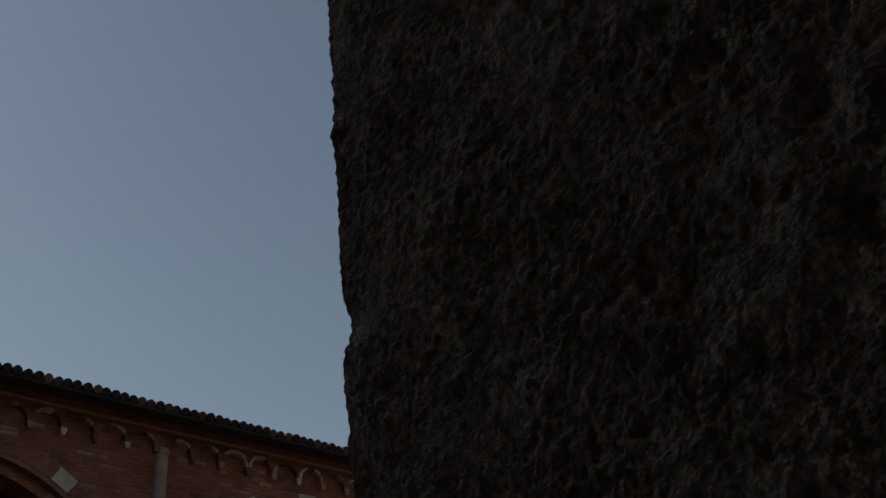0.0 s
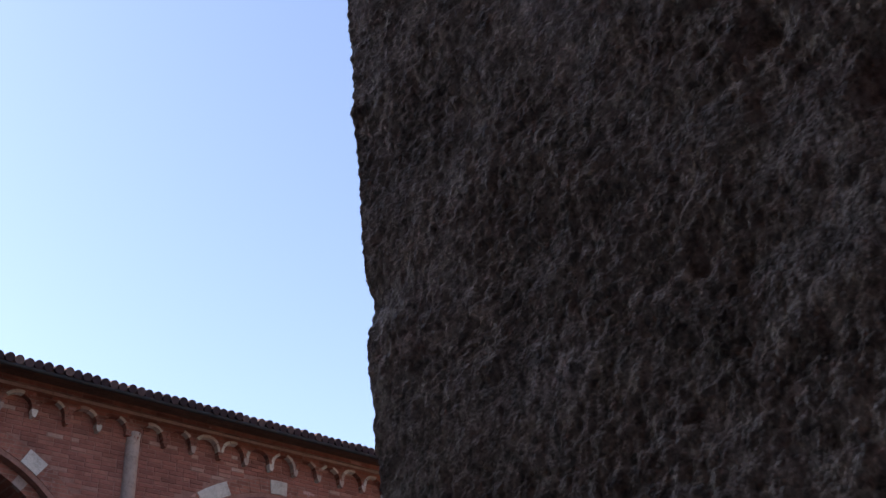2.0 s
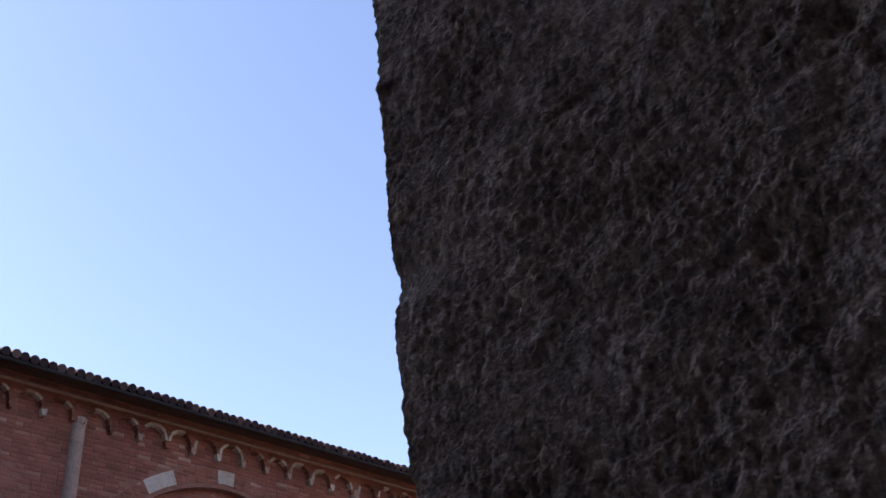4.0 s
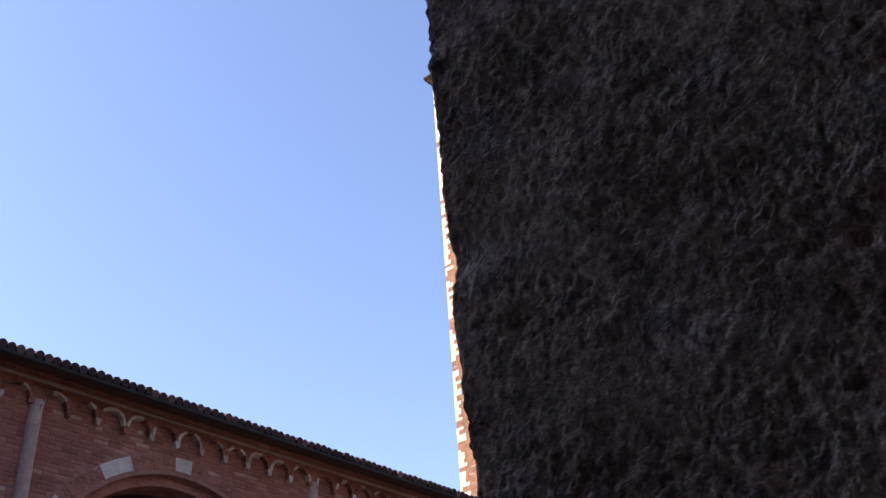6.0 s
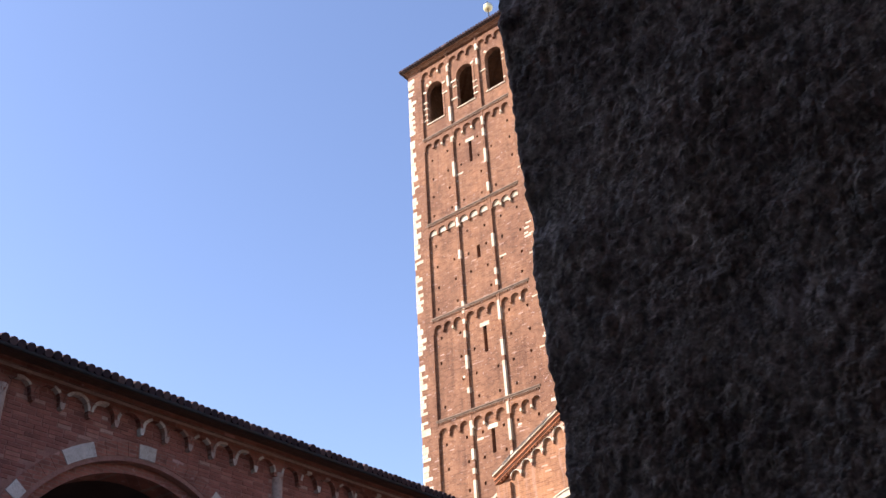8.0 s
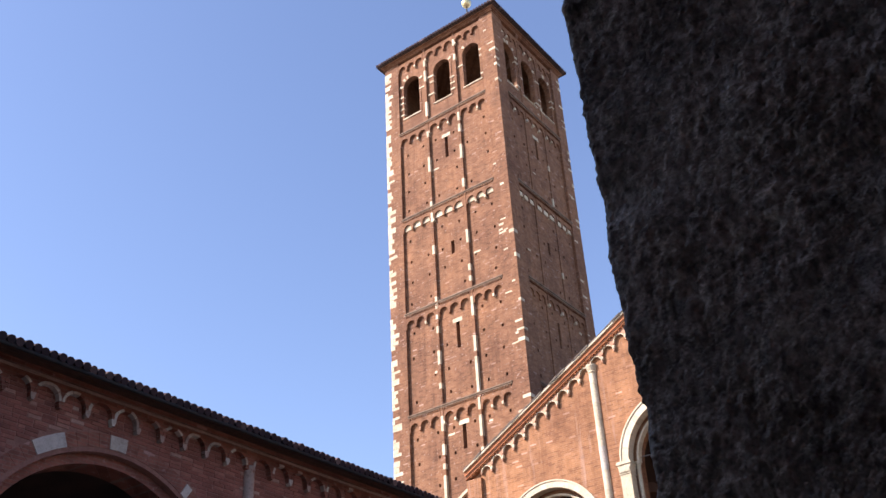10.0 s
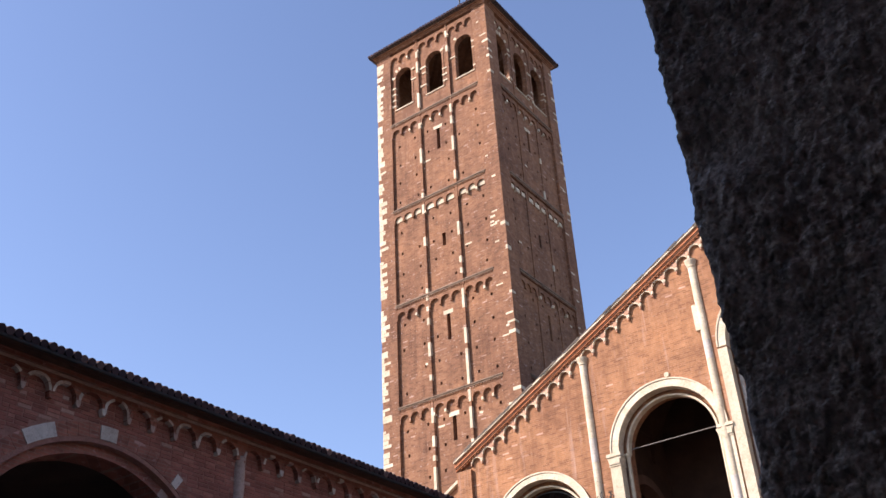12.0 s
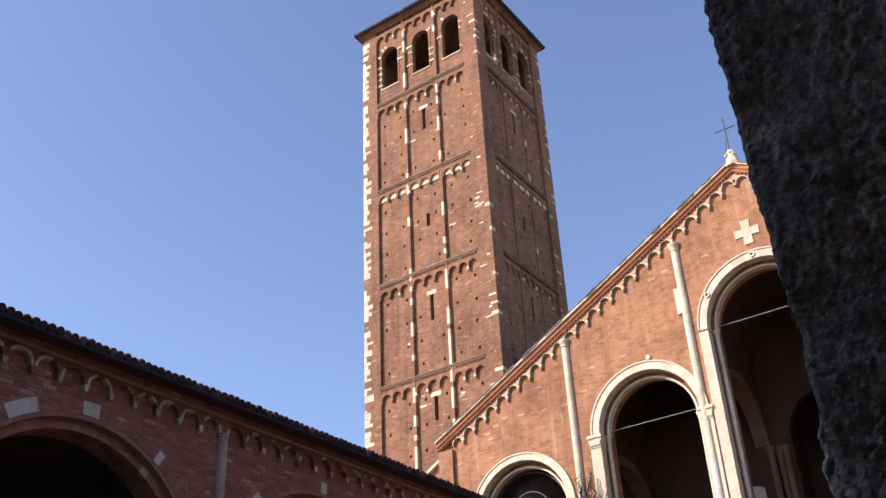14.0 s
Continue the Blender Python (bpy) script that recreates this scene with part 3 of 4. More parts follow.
# a repaired stretch of the half column
for s in (-1, 1):
    bm = bmesh.new()
    slab(bm, front, XC + s * 2.53 - 0.19, XC + s * 2.53 + 0.15, -0.1, 0.1, 15.84, 16.75)
    part("repair_block", bm, WHITE, church, "pale plastered repair block")
# inlaid cross
bm = bmesh.new()
for poly in ([(-0.13, -0.13), (0.13, -0.13), (0.15, -0.44), (-0.15, -0.44)], [(-0.13, 0.13), (0.13, 0.13), (0.15, 0.44), (-0.15, 0.44)], [(-0.13, -0.13), (-0.13, 0.13), (-0.4, 0.15), (-0.4, -0.15)], [(0.13, -0.13), (0.13, 0.13), (0.4, 0.15), (0.4, -0.15)], [(-0.13, -0.13), (0.13, -0.13), (0.13, 0.13), (-0.13, 0.13)]):
    prism(bm, [(XC + u, 17.95 + z) for u, z in poly], front, -0.1, 0.03)
part("inlaid_cross", bm, WHITE, church, "pale stone cross inlaid in brick")
# fan grilles in the outer arches
for s in (-1, 1):
    c, zs, r = XC + s * 9.17, 10.7, 1.5
    grille = part("fan_grille", bmesh.new(), IRON, church, "black wrought-iron fan grille")
    for i in range(37):
        a = math.pi * i / 36
        bm = bmesh.new()
        rod(bm, front(c + 0.25 * math.cos(a), -0.55, zs + 0.25 * math.sin(a)), front(c + r * math.cos(a), -0.55, zs + r * math.sin(a)), 0.009, 5)
        part("grille_bar", bm, IRON, grille)
    for q in (0.25, 0.8, 1.45):
        bm = bmesh.new()
        ring(bm, front, c, zs, q - 0.018, q + 0.018, -0.57, -0.53, n=24)
        part("grille_hoop", bm, IRON, grille)
# loggia behind the arches, its shade put into the dark plaster colour
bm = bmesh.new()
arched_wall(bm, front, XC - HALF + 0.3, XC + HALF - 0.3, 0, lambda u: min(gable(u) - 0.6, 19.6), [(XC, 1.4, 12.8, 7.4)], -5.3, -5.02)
part("loggia_back_wall", bm, SHADED_PLASTER, church)
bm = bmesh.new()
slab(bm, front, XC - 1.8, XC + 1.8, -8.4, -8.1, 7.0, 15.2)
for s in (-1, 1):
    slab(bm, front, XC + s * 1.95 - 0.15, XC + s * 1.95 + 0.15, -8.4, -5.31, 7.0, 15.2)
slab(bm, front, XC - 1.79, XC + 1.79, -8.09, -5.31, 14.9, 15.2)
part("room_behind", bm, SHADED_PLASTER, church)
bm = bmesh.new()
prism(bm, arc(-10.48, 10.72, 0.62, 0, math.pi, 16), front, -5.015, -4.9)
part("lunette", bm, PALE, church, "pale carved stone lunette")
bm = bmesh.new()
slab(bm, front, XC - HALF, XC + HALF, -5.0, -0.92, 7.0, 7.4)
part("loggia_floor", bm, SHADED_PLASTER, church)
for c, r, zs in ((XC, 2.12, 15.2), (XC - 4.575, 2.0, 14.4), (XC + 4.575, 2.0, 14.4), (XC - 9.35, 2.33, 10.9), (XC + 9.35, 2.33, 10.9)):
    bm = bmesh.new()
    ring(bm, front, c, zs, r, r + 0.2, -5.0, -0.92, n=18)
    part("loggia_vault", bm, SHADED_PLASTER, church)
for u, spring, r, low, top in ((XC - 6.8, 10.8, 1.6, 12.75, 14.5), (XC - 2.35, 12.45, 1.9, 14.9, 15.4), (XC + 2.35, 12.45, 1.9, 14.9, 15.4), (XC + 6.8, 10.8, 1.6, 12.75, 14.5)):
    across = lambda v, d, z: (u + d, v, z)
    middle = abs(u - XC) < 3
    bm = bmesh.new()
    arched_wall(bm, across, YF + 0.91, YF + 5.0, 7.4, lambda v: low, [(YF + 2.96, r, spring, 7.4)], -0.22, 0.22, 16)
    arched_wall(bm, across, YF + 0.91, YF + 5.0, low, lambda v: top, [] if middle else [(YF + 3.87, 0.14, 14.1, 13.4)], -0.22, 0.22, 8)
    part("diaphragm_arch", bm, SHADED_PLASTER, church)
    # rib and columns take the dimmed colour, shade included
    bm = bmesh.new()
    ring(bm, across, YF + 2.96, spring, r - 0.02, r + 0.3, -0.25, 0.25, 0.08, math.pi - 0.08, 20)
    part("diaphragm_rib", bm, DIM_PLASTER, church)
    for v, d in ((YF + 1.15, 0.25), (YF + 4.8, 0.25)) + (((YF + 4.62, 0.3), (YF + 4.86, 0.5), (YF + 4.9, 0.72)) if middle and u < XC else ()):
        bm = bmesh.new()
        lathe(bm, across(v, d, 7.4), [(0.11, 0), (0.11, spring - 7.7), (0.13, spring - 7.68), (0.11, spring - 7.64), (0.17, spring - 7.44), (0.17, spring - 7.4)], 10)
        part("inner_column", bm, DIM_PLASTER, church)
for s in (-1, 1):
    bm = bmesh.new()
    ue = XC + s * (HALF + 0.1)
    prism(bm, [(XC, PEAK - 0.03), (ue, gable(ue) - 0.03), (ue, gable(ue) - 0.33), (XC, PEAK - 0.33)], front, -26, -0.31)
    part("church_roof", bm, SLATE, church)
    bm = bmesh.new()
    slab(bm, lambda u, d, z: (d, u, z), YF + 0.91, YF + 26, XC + s * HALF - 0.3 * s, XC + s * HALF, 0, 13.1)
    part("side_wall", bm, BRICK_FACADE, church)
aisle = empty("aisle_roof", "low tiled aisle roof between church front and tower", "roof")
bm = bmesh.new()
prism(bm, [(-20.2, 8), (-20.2, 13.5), (-24.2, 11.1), (-24.2, 8)], front, -4.2, -0.7)
part("wall", bm, BRICK_FACADE, aisle)
bm = bmesh.new()
prism(bm, [(-20.15, 13.62), (-20.15, 13.5), (-24.2, 11.07), (-24.2, 11.19)], front, -4.2, -0.55)
part("roof_edge", bm, WHITE, aisle)
# spiky ironwork beside the half column
thorn = empty("iron_bracket", "tangled wrought-iron bracket fixed beside a pale column", "bracket")
rnd = random.Random(21)
bm = bmesh.new()
rod(bm, (-14.12, YF - 0.05, 10.3), (-14.12, YF - 0.5, 10.75), 0.025, 6)
part("arm", bm, IRON, thorn)
for i in range(26):
    a = rnd.uniform(0, 2 * math.pi)
    c = Vector((-14.12, YF - 0.4, 10.85))
    d = Vector((math.cos(a) * 0.27, math.sin(a) * 0.22, rnd.uniform(-0.45, 0.4)))
    pts = [c + d * 0.35 + Vector((0, 0, -0.1)), c + d * 0.8, c + d * 0.95 + Vector((rnd.uniform(-0.1, 0.1), 0, 0.16)), c + d * 0.7 + Vector((0, 0, 0.28))]
    bm = bmesh.new()
    for p, q in zip(pts, pts[1:]):
        rod(bm, p, q, 0.013, 5)
    part("scroll", bm, IRON, thorn)
# gable-top ornament
acro = empty("gable_cross", "iron cross on a small carved stone block", "cross")
bm = bmesh.new()
lathe(bm, (XC + 0.1, YF - 0.1, 20.42), [(0.28, 0), (0.28, 0.16), (0.24, 0.2), (0.17, 0.38), (0.13, 0.48), (0.17, 0.54), (0.12, 0.62), (0.06, 0.7)], 8)
for i in range(4):
    a = math.pi * (0.25 + 0.5 * i)
    bmesh.ops.create_icosphere(bm, subdivisions=1, radius=0.07, matrix=Matrix.Translation((XC + 0.1 + 0.19 * math.cos(a), YF - 0.1 + 0.19 * math.sin(a), 20.86)))
part("pedestal", bm, WHITE, acro)
bm = bmesh.new()
zc = 22.0
rod(bm, (XC + 0.1, YF - 0.1, 20.9), (XC + 0.1, YF - 0.1, 22.5), 0.018)
rod(bm, (XC - 0.26, YF - 0.1, zc), (XC + 0.46, YF - 0.1, zc), 0.018)
rod(bm, (XC - 0.06, YF - 0.1, 20.95), (XC + 0.08, YF - 0.1, 21.7), 0.012)
part("cross", bm, IRON, acro)

# ---- far arcade ----
arcade = empty("arcade", "shaded brick court arcade with round arches, corbel table and tiled eaves", "arcade")
BAY, LES = 5.98, 6.9
piers = [LES + BAY * k for k in range(-2, 4)]
centres = [9.81 + BAY * k for k in range(-2, 4)]
RI, SPR = 2.6, 5.49
# angle from the far springing, and width, in degrees
PALE_STONES = {1: [(28.0, 4.0), (54.0, 7.0), (86.5, 7.5), (118.0, 6.0)], 2: [(27.0, 4.0), (54.6, 3.2), (86.6, 7.2), (112.0, 12.5), (143.0, 5.0)], 3: [(40.0, 4.0), (85.3, 3.8), (129.0, 4.0)]}
bm = bmesh.new()
arched_wall(bm, court, piers[0] - 0.3, YF - 0.02, 0, lambda u: 9.05, [(c, RI, SPR, 0.0) for c in centres if c + RI < YF - 0.1], -0.9, 0.0, 28)
part("wall", bm, MORTAR, arcade)
for c in centres:
    if c + 2.99 > YF:
        continue
    bm = bmesh.new()
    ring(bm, court, c, SPR, RI - 0.17, RI + 0.001, -0.7, -0.16, n=30)
    part("inner_order", bm, BRICK_ARCADE, arcade)
    # voussoirs: brick, with single pale stones that differ from arch to arch
    stones = PALE_STONES.get(centres.index(c), PALE_STONES[2])
    edges, q = [], 0.0
    for p, w in stones + [(180.0, 0.0)]:
        n = max(1, round((p - q) / 4.6))
        edges += [(q + (p - q) * i / n, q + (p - q) * (i + 1) / n, False) for i in range(n)]
        if w:
            edges.append((p, p + w, True))
        q = p + w
    for a0, a1, white in edges:
        bm = bmesh.new()
        ring(bm, court, c, SPR, RI + 0.08, RI + 0.335, -0.1, 0.024 if white else 0.011, radians(a0 + 0.06), radians(a1 - 0.06), 3 if a1 - a0 > 7 else 1)
        part("voussoir", bm, PALE if white else BRICK_ARCADE, arcade, "pale stone voussoir" if white else "")
    for p in (56.0,):
        bm = bmesh.new()
        ring(bm, court, c, SPR, RI - 0.172, RI - 0.01, -0.25, -0.155, radians(p - 2.2), radians(p + 2.2), 1)
        part("order_stone", bm, ASH, arcade, "pale stone set in the inner order")
for p in piers:
    bm = bmesh.new()
    lathe(bm, (XA, p, 0), [(0.12, 0), (0.12, 8.6), (0.13, 8.62), (0.13, 8.69)], 12, -math.pi / 2, math.pi / 2)
    part("half_column", bm, ASH, arcade, "smooth grey stone half column", True)
# corbel table
w = 0.532
for p in piers[:-1]:
    for i in range(11):
        a = p + 0.01 + i * w
        c = a + w / 2
        rnd = random.Random(int(c * 100))
        r = w / 2 - 0.048 + rnd.uniform(-0.008, 0.008)
        zs = 8.665 + rnd.uniform(-0.015, 0.015)
        bm = bmesh.new()
        arched_wall(bm, court, a, a + w, 8.6, lambda u: 9.06, [(c, r, zs, 8.59)], -0.05, 0.1, 10)
        part("corbel_arch", bm, BRICK_ARCADE, arcade)
        # arch bricks, some of them pale
        for a0, a1 in ((0.0, 0.62), (0.66, 1.25), (1.29, 1.88), (1.92, 2.5), (2.54, 3.14)):
            pale = rnd.random()
            bm = bmesh.new()
            ring(bm, court, c, zs, r - 0.006, r + 0.042 + rnd.uniform(-0.006, 0.01), 0.0, 0.112 + rnd.uniform(0, 0.01), a0, a1, 4)
            part("corbel_ring", bm, PALE if pale < 0.28 else ASH if pale < 0.42 else BRICK_ARCADE, arcade)
        bm = bmesh.new()
        prism(bm, [(a - 0.022, 8.545), (a + 0.022, 8.545), (a + 0.045, 8.61), (a + 0.05, 8.67), (a - 0.05, 8.67), (a - 0.045, 8.61)], court, -0.03, 0.118)
        part("corbel", bm, PALE if rnd.random() < 0.35 else ASH if rnd.random() < 0.5 else BRICK_ARCADE, arcade)
    # brick pad between the last arch and the half column
    bm = bmesh.new()
    slab(bm, court, p + 0.01 + 11 * w, p + BAY + 0.01, -0.05, 0.1, 8.6, 9.06)
    part("corbel_pad", bm, BRICK_ARCADE, arcade)
# pale mortared edge over the arches
bm = bmesh.new()
slab(bm, court, piers[0], YF - 0.7, -0.05, 0.122, 8.985, 9.03)
part("corbel_fillet", bm, ASH, arcade)
# eaves
for d, z0, z1, mat in ((0.17, 9.031, 9.12, BRICK_ARCADE), (0.3, 9.12, 9.2, TIMBER)):
    bm = bmesh.new()
    slab(bm, court, piers[0], YF - 0.7, -0.5, d, z0, z1)
    part("cornice", bm, mat, arcade)
bm = bmesh.new()
side = lambda u, d, z: (u, d, z)
prism(bm, [(XA + 0.72, 9.0), (XA + 0.72, 9.09), (XA - 6.0, 9.09 + 6.72 * 0.3), (XA - 6.0, 9.0 + 6.72 * 0.3)], side, piers[0] - 0.4, YF - 0.66)
aroof = part("roof", bm, TIMBER, arcade)
bm = bmesh.new()
rod(bm, (XA + 0.735, piers[0], 8.995), (XA + 0.735, YF - 0.66, 8.995), 0.034, 10)
part("gutter", bm, GUTTER, arcade, "dark metal gutter")
bm = bmesh.new()
bmesh.ops.create_cone(bm, cap_ends=True, segments=10, radius1=0.062, radius2=0.073, depth=0.6)
tile2 = mesh_of("roof_tile", bm)
tile2.materials.append(TILE)
rnd = random.Random(5)
y = piers[0] - 0.3
while y < YF - 0.7:
    t = part("roof_tile", tile2, None, aroof)
    t.matrix_basis = pose(XA + 0.5 + rnd.uniform(-0.02, 0.02), y, 9.162 + rnd.uniform(-0.006, 0.006), 0, 90 + 16.7 + rnd.uniform(-0.8, 0.8), rnd.uniform(-2, 2))
    y += rnd.uniform(0.15, 0.16)
# portico behind the arches, with shade in its plaster colour too
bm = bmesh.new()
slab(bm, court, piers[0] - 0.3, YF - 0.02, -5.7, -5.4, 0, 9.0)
part("back_wall", bm, SHADED_PLASTER, arcade)
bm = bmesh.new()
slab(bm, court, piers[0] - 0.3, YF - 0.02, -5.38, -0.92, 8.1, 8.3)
part("portico_ceiling", bm, SHADED_PLASTER, arcade)

# ---- arcades beside and behind the viewer ----
XS = -0.45


def near(u, d, z):
    return (XS - d, u, z)


bm = bmesh.new()
slab(bm, near, 0.6, 1.5, -0.8, 0.0, 4.6, 9.0)
arched_wall(bm, near, 1.5, YF - 0.02, 0, lambda u: 8.6, [(4.3, RI, SPR, 0), (10.05, RI, SPR, 0), (15.8, RI, SPR, 0), (21.5, RI, SPR, 0)], -0.8, 0.0, 16)
slab(bm, near, -4.6, 0.6, -0.8, 0.0, 7.4, 8.6)
tagged(part("wall_south", bm, BRICK_ARCADE), "brick arcade wall on the near side of the court", "wall", kind="structure")
bm = bmesh.new()
slab(bm, near, -10, YF - 0.02, -5.9, -5.6, 0, 8.6)
tagged(part("wall_portico_back", bm, BRICK_ARCADE), "plain brick rear wall of the near portico", "wall", kind="structure")
bm = bmesh.new()
slab(bm, near, -10, YF - 0.02, -5.6, -0.8, 7.8, 8.0)
tagged(part("ceiling", bm, PLASTER), "plastered portico ceiling", "ceiling", kind="structure")
bm = bmesh.new()
prism(bm, [(XS - 0.6, 8.6), (XS - 0.6, 8.7), (XS + 6.2, 10.6), (XS + 6.2, 10.5)], side, -10, YF - 0.7)
tagged(part("roof_south", bm, SLATE), "tiled lean-to roof of the near portico", "roof", kind="structure")
west = lambda u, d, z: (u, -4.7 + d, z)
bm = bmesh.new()
arched_wall(bm, west, XA - 5, 5.5, 0, lambda u: 10.0, [(-11.2, 1.9, 5.0, 0), (-6.72, 1.9, 5.0, 0), (-2.3, 1.9, 5.0, 0)], -0.8, 0.0, 16)
tagged(part("wall_west", bm, BRICK_ARCADE), "brick entrance side of the court with arches", "wall", kind="structure")
bm = bmesh.new()
slab(bm, west, XA - 5, 5.5, -6.2, -5.9, 0, 10.5)
tagged(part("wall_west_back", bm, BRICK_ARCADE), "plain brick outer wall of the entrance portico", "wall", kind="structure")
bm = bmesh.new()
slab(bm, west, XA - 5, 5.5, -6.4, 0.5, 10.0, 10.2)
tagged(part("roof_west", bm, SLATE), "roof of the entrance portico", "roof", kind="structure")

# ---- the stone pier close to the viewer ----
PX, PY = -0.5965, 0.430
BACK = 0.007        # how far the face is worn back at its edge


def fuller(z):
    k = min(1.0, max(0.0, (z - 1.83) / 0.15))
    return k * k * (3 - 2 * k)


def edge_x(z):
    """The worn arris leans out a little upwards, and is fuller above shoulder height."""
    return PX - 0.022 * (z - 2.1) + 0.001 - 0.0012 * fuller(z) - 0.009 * math.exp(-((z - 1.77) / 0.033) ** 2)


def chipped(z):
    """A chipped hollow and a shoulder on the arris, in depth."""
    return -0.0035 * fuller(z) + 0.0115 * math.exp(-((z - 2.036) / 0.024) ** 2) - 0.0035 * math.exp(-((z - 2.25) / 0.016) ** 2) + 0.003 * math.exp(-((z - 1.86) / 0.03) ** 2) + 0.008 * math.exp(-((z - 1.77) / 0.03) ** 2)


def pier_relief(x, z):
    v = Vector((x, 0.0, z))
    rough = 0.8 + 0.6 * noise.noise(v * 13 + Vector((2, 8, 5)))
    h = 0.004 * noise.noise(v * 9) + 0.0022 * noise.noise(v * 30)
    # rounded grains with dark creases between them, at two sizes
    w = v + 0.004 * noise.noise_vector(v * 60)
    big, small = noise.voronoi(w * 85)[0][0], noise.voronoi(w * 175 + Vector((0, 3, 0)))[0][0]
    h += rough * (0.0044 * (0.5 - big) + 0.0023 * (0.5 - small) + 0.001 * noise.noise(v * 330))
    h -= 0.008 * max(0.0, noise.noise(v * 48 + Vector((9, 4, 2))) - 0.36)
    # coarser towards the middle of the pier, with a few deep hollows
    k = min(1.0, max(0.0, (x + 0.36) / 0.2))
    h += k * (0.0055 * noise.noise(v * 24 + Vector((5, 5, 1))) - 0.012 * max(0.0, noise.noise(v * 30 + Vector((7, 2, 6))) - 0.3))
    for hx, hz, r, deep in HOLLOWS:
        h -= deep * math.exp(-((x - hx) / r) ** 2 - ((z - hz) / r) ** 2)
    return h


HOLLOWS = [(-0.199, 2.03, 0.011, 0.011), (-0.243, 2.05, 0.006, 0.007), (-0.311, 1.91, 0.009, 0.004), (-0.15, 1.95, 0.012, 0.008)]


def build_pier():
    x_end, z0, z1 = 0.06, 1.55, 2.75
    nx, nz, side_n, corner_n = 480, 840, 24, 8
    nc = side_n + corner_n
    rr = 0.007
    verts, faces = [], []
    for j in range(nz + 1):
        z = z0 + (z1 - z0) * j / nz
        ex = edge_x(z)
        cut = chipped(z)
        for i in range(nc + nx + 1):
            if i < side_n:          # court side
                k = 1 - i / side_n
                p, nrm = Vector((ex, PY + BACK + rr + 0.26 * k ** 1.8 + 0.001 + cut * (1 - k), z)), Vector((-1, 0, 0))
                h = pier_relief(p.x - (p.y - PY), z)
            elif i < nc:            # rounded arris
                a = (i - side_n) / corner_n * math.pi / 2
                nrm = Vector((-math.cos(a), -math.sin(a), 0))
                p = Vector((ex + rr, PY + BACK + rr + cut, z)) + nrm * rr
                h = pier_relief(p.x - (p.y - PY), z)
            else:                   # the face itself
                x = ex + rr + (x_end - ex - rr) * ((i - nc) / nx)
                d = (x - ex - rr) / 0.03
                p, nrm = Vector((x, PY + (BACK + cut) * math.exp(-d), z)), Vector((0, -1, 0))
                h = pier_relief(x, z)
            verts.append(p + nrm * h)
    row = nc + nx + 1
    for j in range(nz):
        for i in range(row - 1):
            a = j * row + i
            faces.append((a, a + 1, a + row + 1, a + row))
    me = bpy.data.meshes.new("pier_face")
    me.from_pydata(verts, [], faces)
    me.materials.append(PIER)
    return me


pier = empty("stone_pier", "rough dark weathered stone pier with a chipped edge", "pier")
face = part("worn_face", build_pier(), None, pier, smooth=True)
bm = bmesh.new()
slab(bm, side, PX + 0.03, 0.5, PY + 0.04, 1.4, 0, 4.6)
slab(bm, side, PX, 0.5, PY, 1.4, 0, 1.56)
slab(bm, side, PX, 0.5, PY, 1.4, 2.74, 4.6)
part("core", bm, PIER, pier)

# ---- single bricks of the far arcade's upper wall ----
def loose_brick_material():
    m, nt, b = material("single arcade bricks", 0.93)
    pos = nt.nodes.new("ShaderNodeNewGeometry")
    one = nt.nodes.new("ShaderNodeObjectInfo").outputs["Random"]
    add_ = add(nt, "ShaderNodeMath")
    nt.links.new(one, add_.inputs[0])
    nt.links.new(pos.outputs["Random Per Island"], add_.inputs[1])
    fr = nt.nodes.new("ShaderNodeMath")
    fr.operation = "FRACT"
    nt.links.new(add_.outputs[0], fr.inputs[0])
    c = ramp(nt, fr.outputs[0], [(0.0, (0.21, 0.084, 0.061)), (0.3, (0.265, 0.103, 0.074)), (0.7, (0.295, 0.117, 0.083)), (0.93, (0.33, 0.143, 0.1)), (1.0, (0.42, 0.29, 0.23))])
    c = mix(nt, "MULTIPLY", 0.8, c, ramp(nt, noise_tex(nt, pos.outputs["Position"], 2.2, 7, 0.7), [(0.28, (0.5, 0.48, 0.48)), (0.7, (1.15, 1.15, 1.15))]))
    c = mix(nt, "MULTIPLY", 0.6, c, ramp(nt, noise_tex(nt, pos.outputs["Position"], 40, 5, 0.7), [(0.3, (0.65, 0.65, 0.65)), (0.7, (1.2, 1.2, 1.2))]))
    nt.links.new(c, b.inputs["Base Color"])
    return m


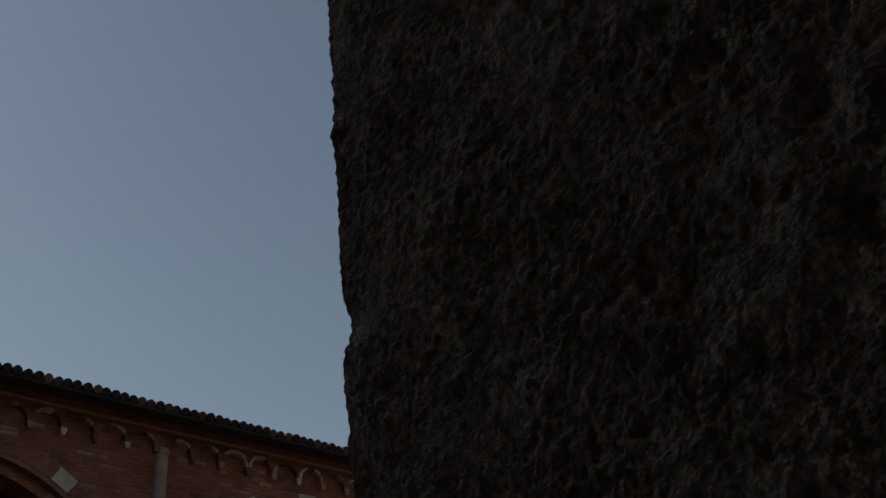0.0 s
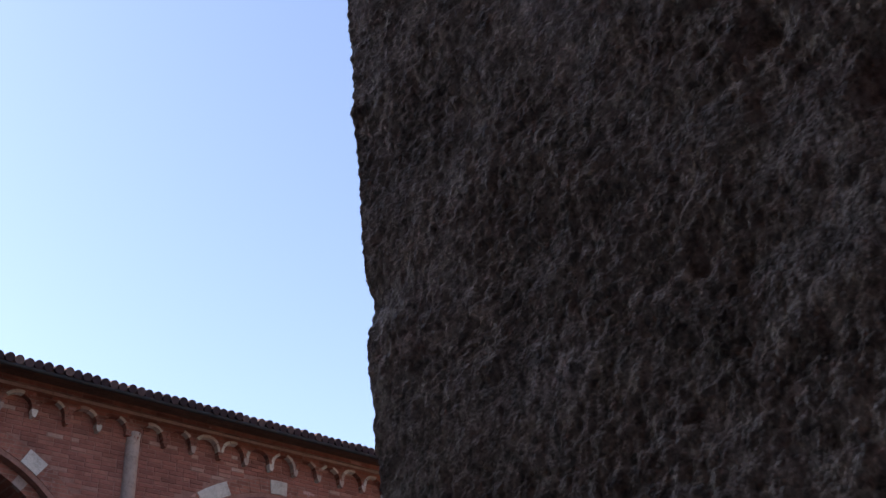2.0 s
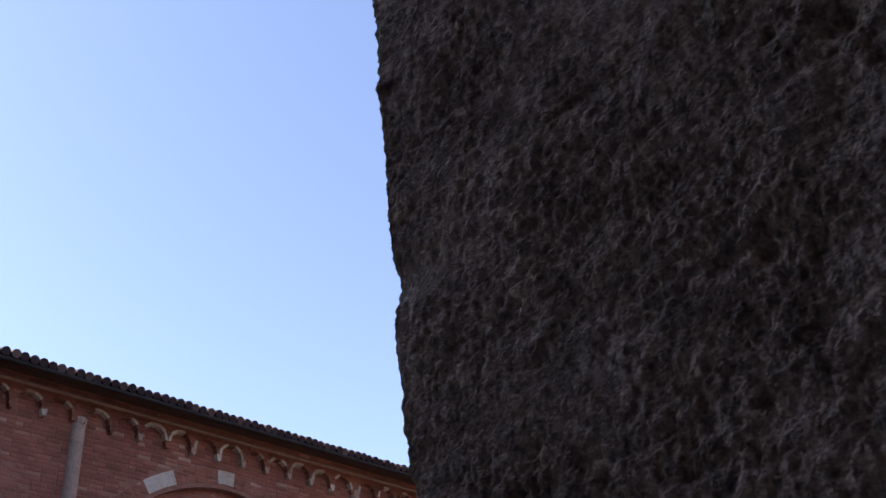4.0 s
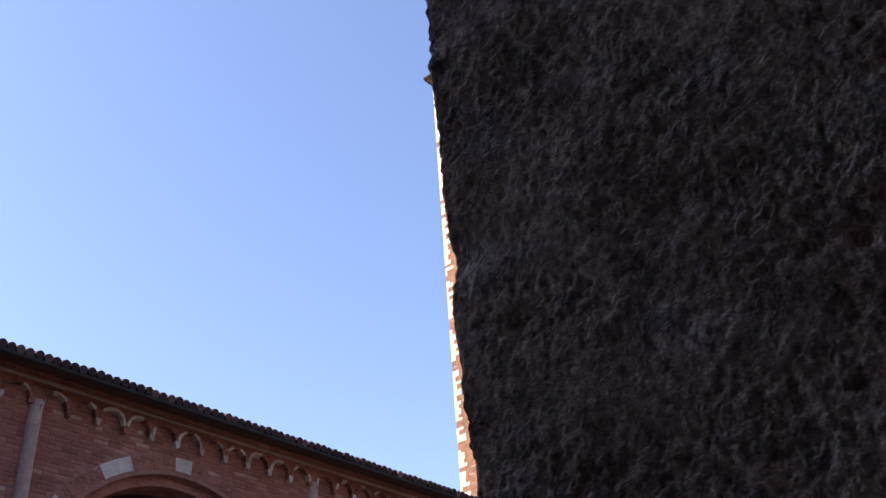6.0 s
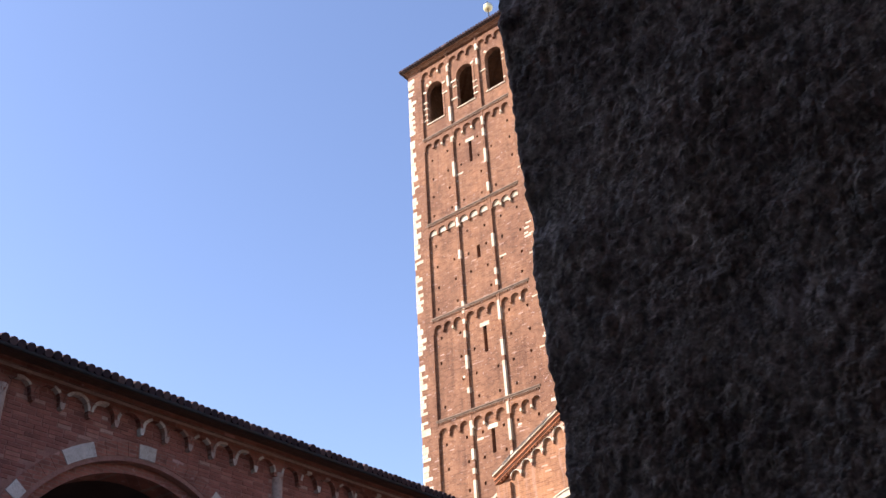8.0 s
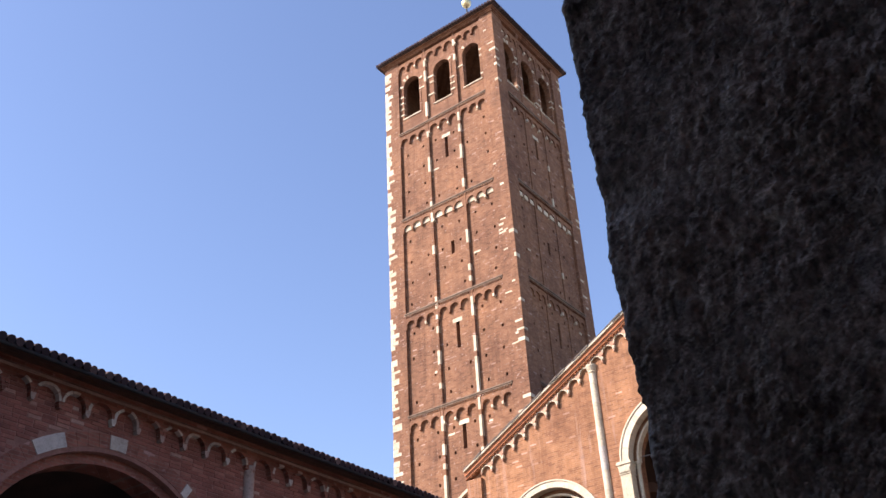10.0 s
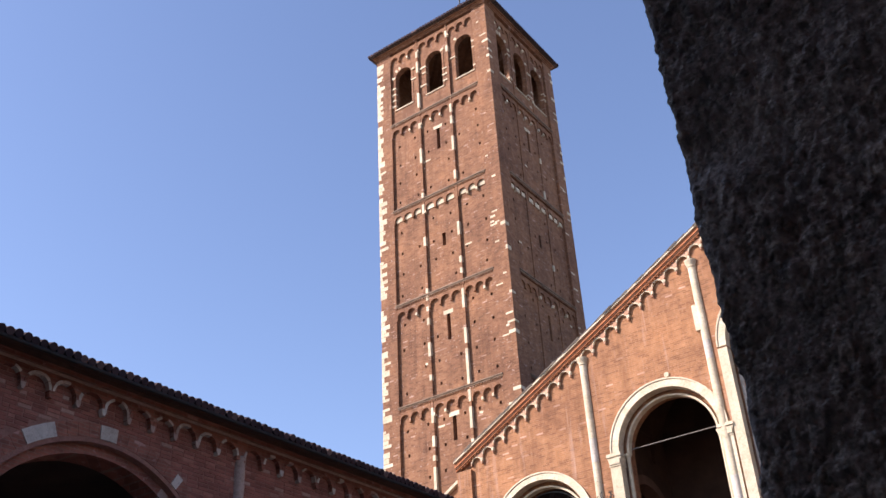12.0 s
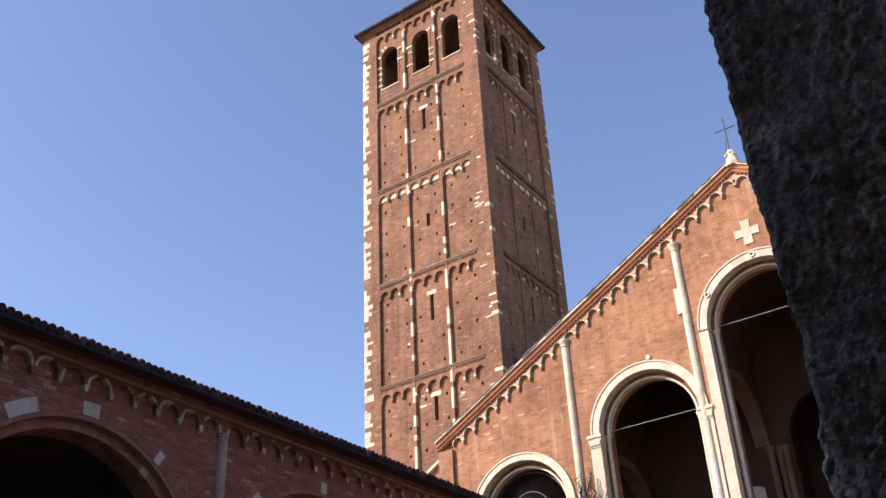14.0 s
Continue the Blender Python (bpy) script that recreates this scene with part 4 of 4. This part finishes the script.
BRICKS = loose_brick_material()


def brick_shape(bm, at, ln, h, out):
    e = 0.006
    back = [(-ln / 2, -h / 2), (ln / 2, -h / 2), (ln / 2, h / 2), (-ln / 2, h / 2)]
    a = [bm.verts.new((at[0] - 0.01, at[1] + u, at[2] + z)) for u, z in back]
    m_ = [bm.verts.new((at[0] + out - e, at[1] + u, at[2] + z)) for u, z in back]
    f_ = [bm.verts.new((at[0] + out, at[1] + u * (1 - 2 * e / ln), at[2] + z * (1 - 2 * e / h))) for u, z in back]
    bm.faces.new(f_)
    for p, q in ((a, m_), (m_, f_)):
        for i in range(4):
            bm.faces.new((p[i], p[(i + 1) % 4], q[(i + 1) % 4], q[i]))


rnd = random.Random(77)
kinds = []
for ln in (0.255, 0.262, 0.245, 0.12):
    bm = bmesh.new()
    brick_shape(bm, (0, 0, 0), ln, 0.064, 0.008)
    me = mesh_of("brick", bm)
    me.materials.append(BRICKS)
    kinds.append(me)
rest = bmesh.new()
made = 0
z = 6.5
row = 0
while z < 8.98:
    y = 3.2 + (0.135 if row % 2 else 0.0)
    while y < 22.5:
        half = rnd.random() < 0.12
        ln = 0.12 if half else 0.255
        c = y + ln / 2
        mid_ = min(centres, key=lambda q: abs(q - c))
        clear = min(math.hypot(u - mid_, z - SPR) for u in (y, c, y + ln)) > RI + 0.33
        if clear:
            zz = z + rnd.uniform(-0.004, 0.004) + 0.012 * math.sin(c * 0.9)
            if made < 300 and 6.9 < c < 12.7 and z > 7.2:
                b_ = part("brick", kinds[3] if half else rnd.choice(kinds[:3]), None, arcade)
                b_.matrix_basis = pose(XA + rnd.uniform(-0.003, 0.006), c, zz, rnd.uniform(-0.8, 0.8))
                made += 1
            else:
                brick_shape(rest, (XA + rnd.uniform(-0.003, 0.006), c, zz), ln, 0.064, 0.008)
        y += ln + 0.012
    z += 0.075
    row += 1
me = bpy.data.meshes.new("brickwork")
rest.to_mesh(me)
rest.free()
me.materials.append(BRICKS)
tagged(part("brickwork", me, None, arcade), kind="stuff")
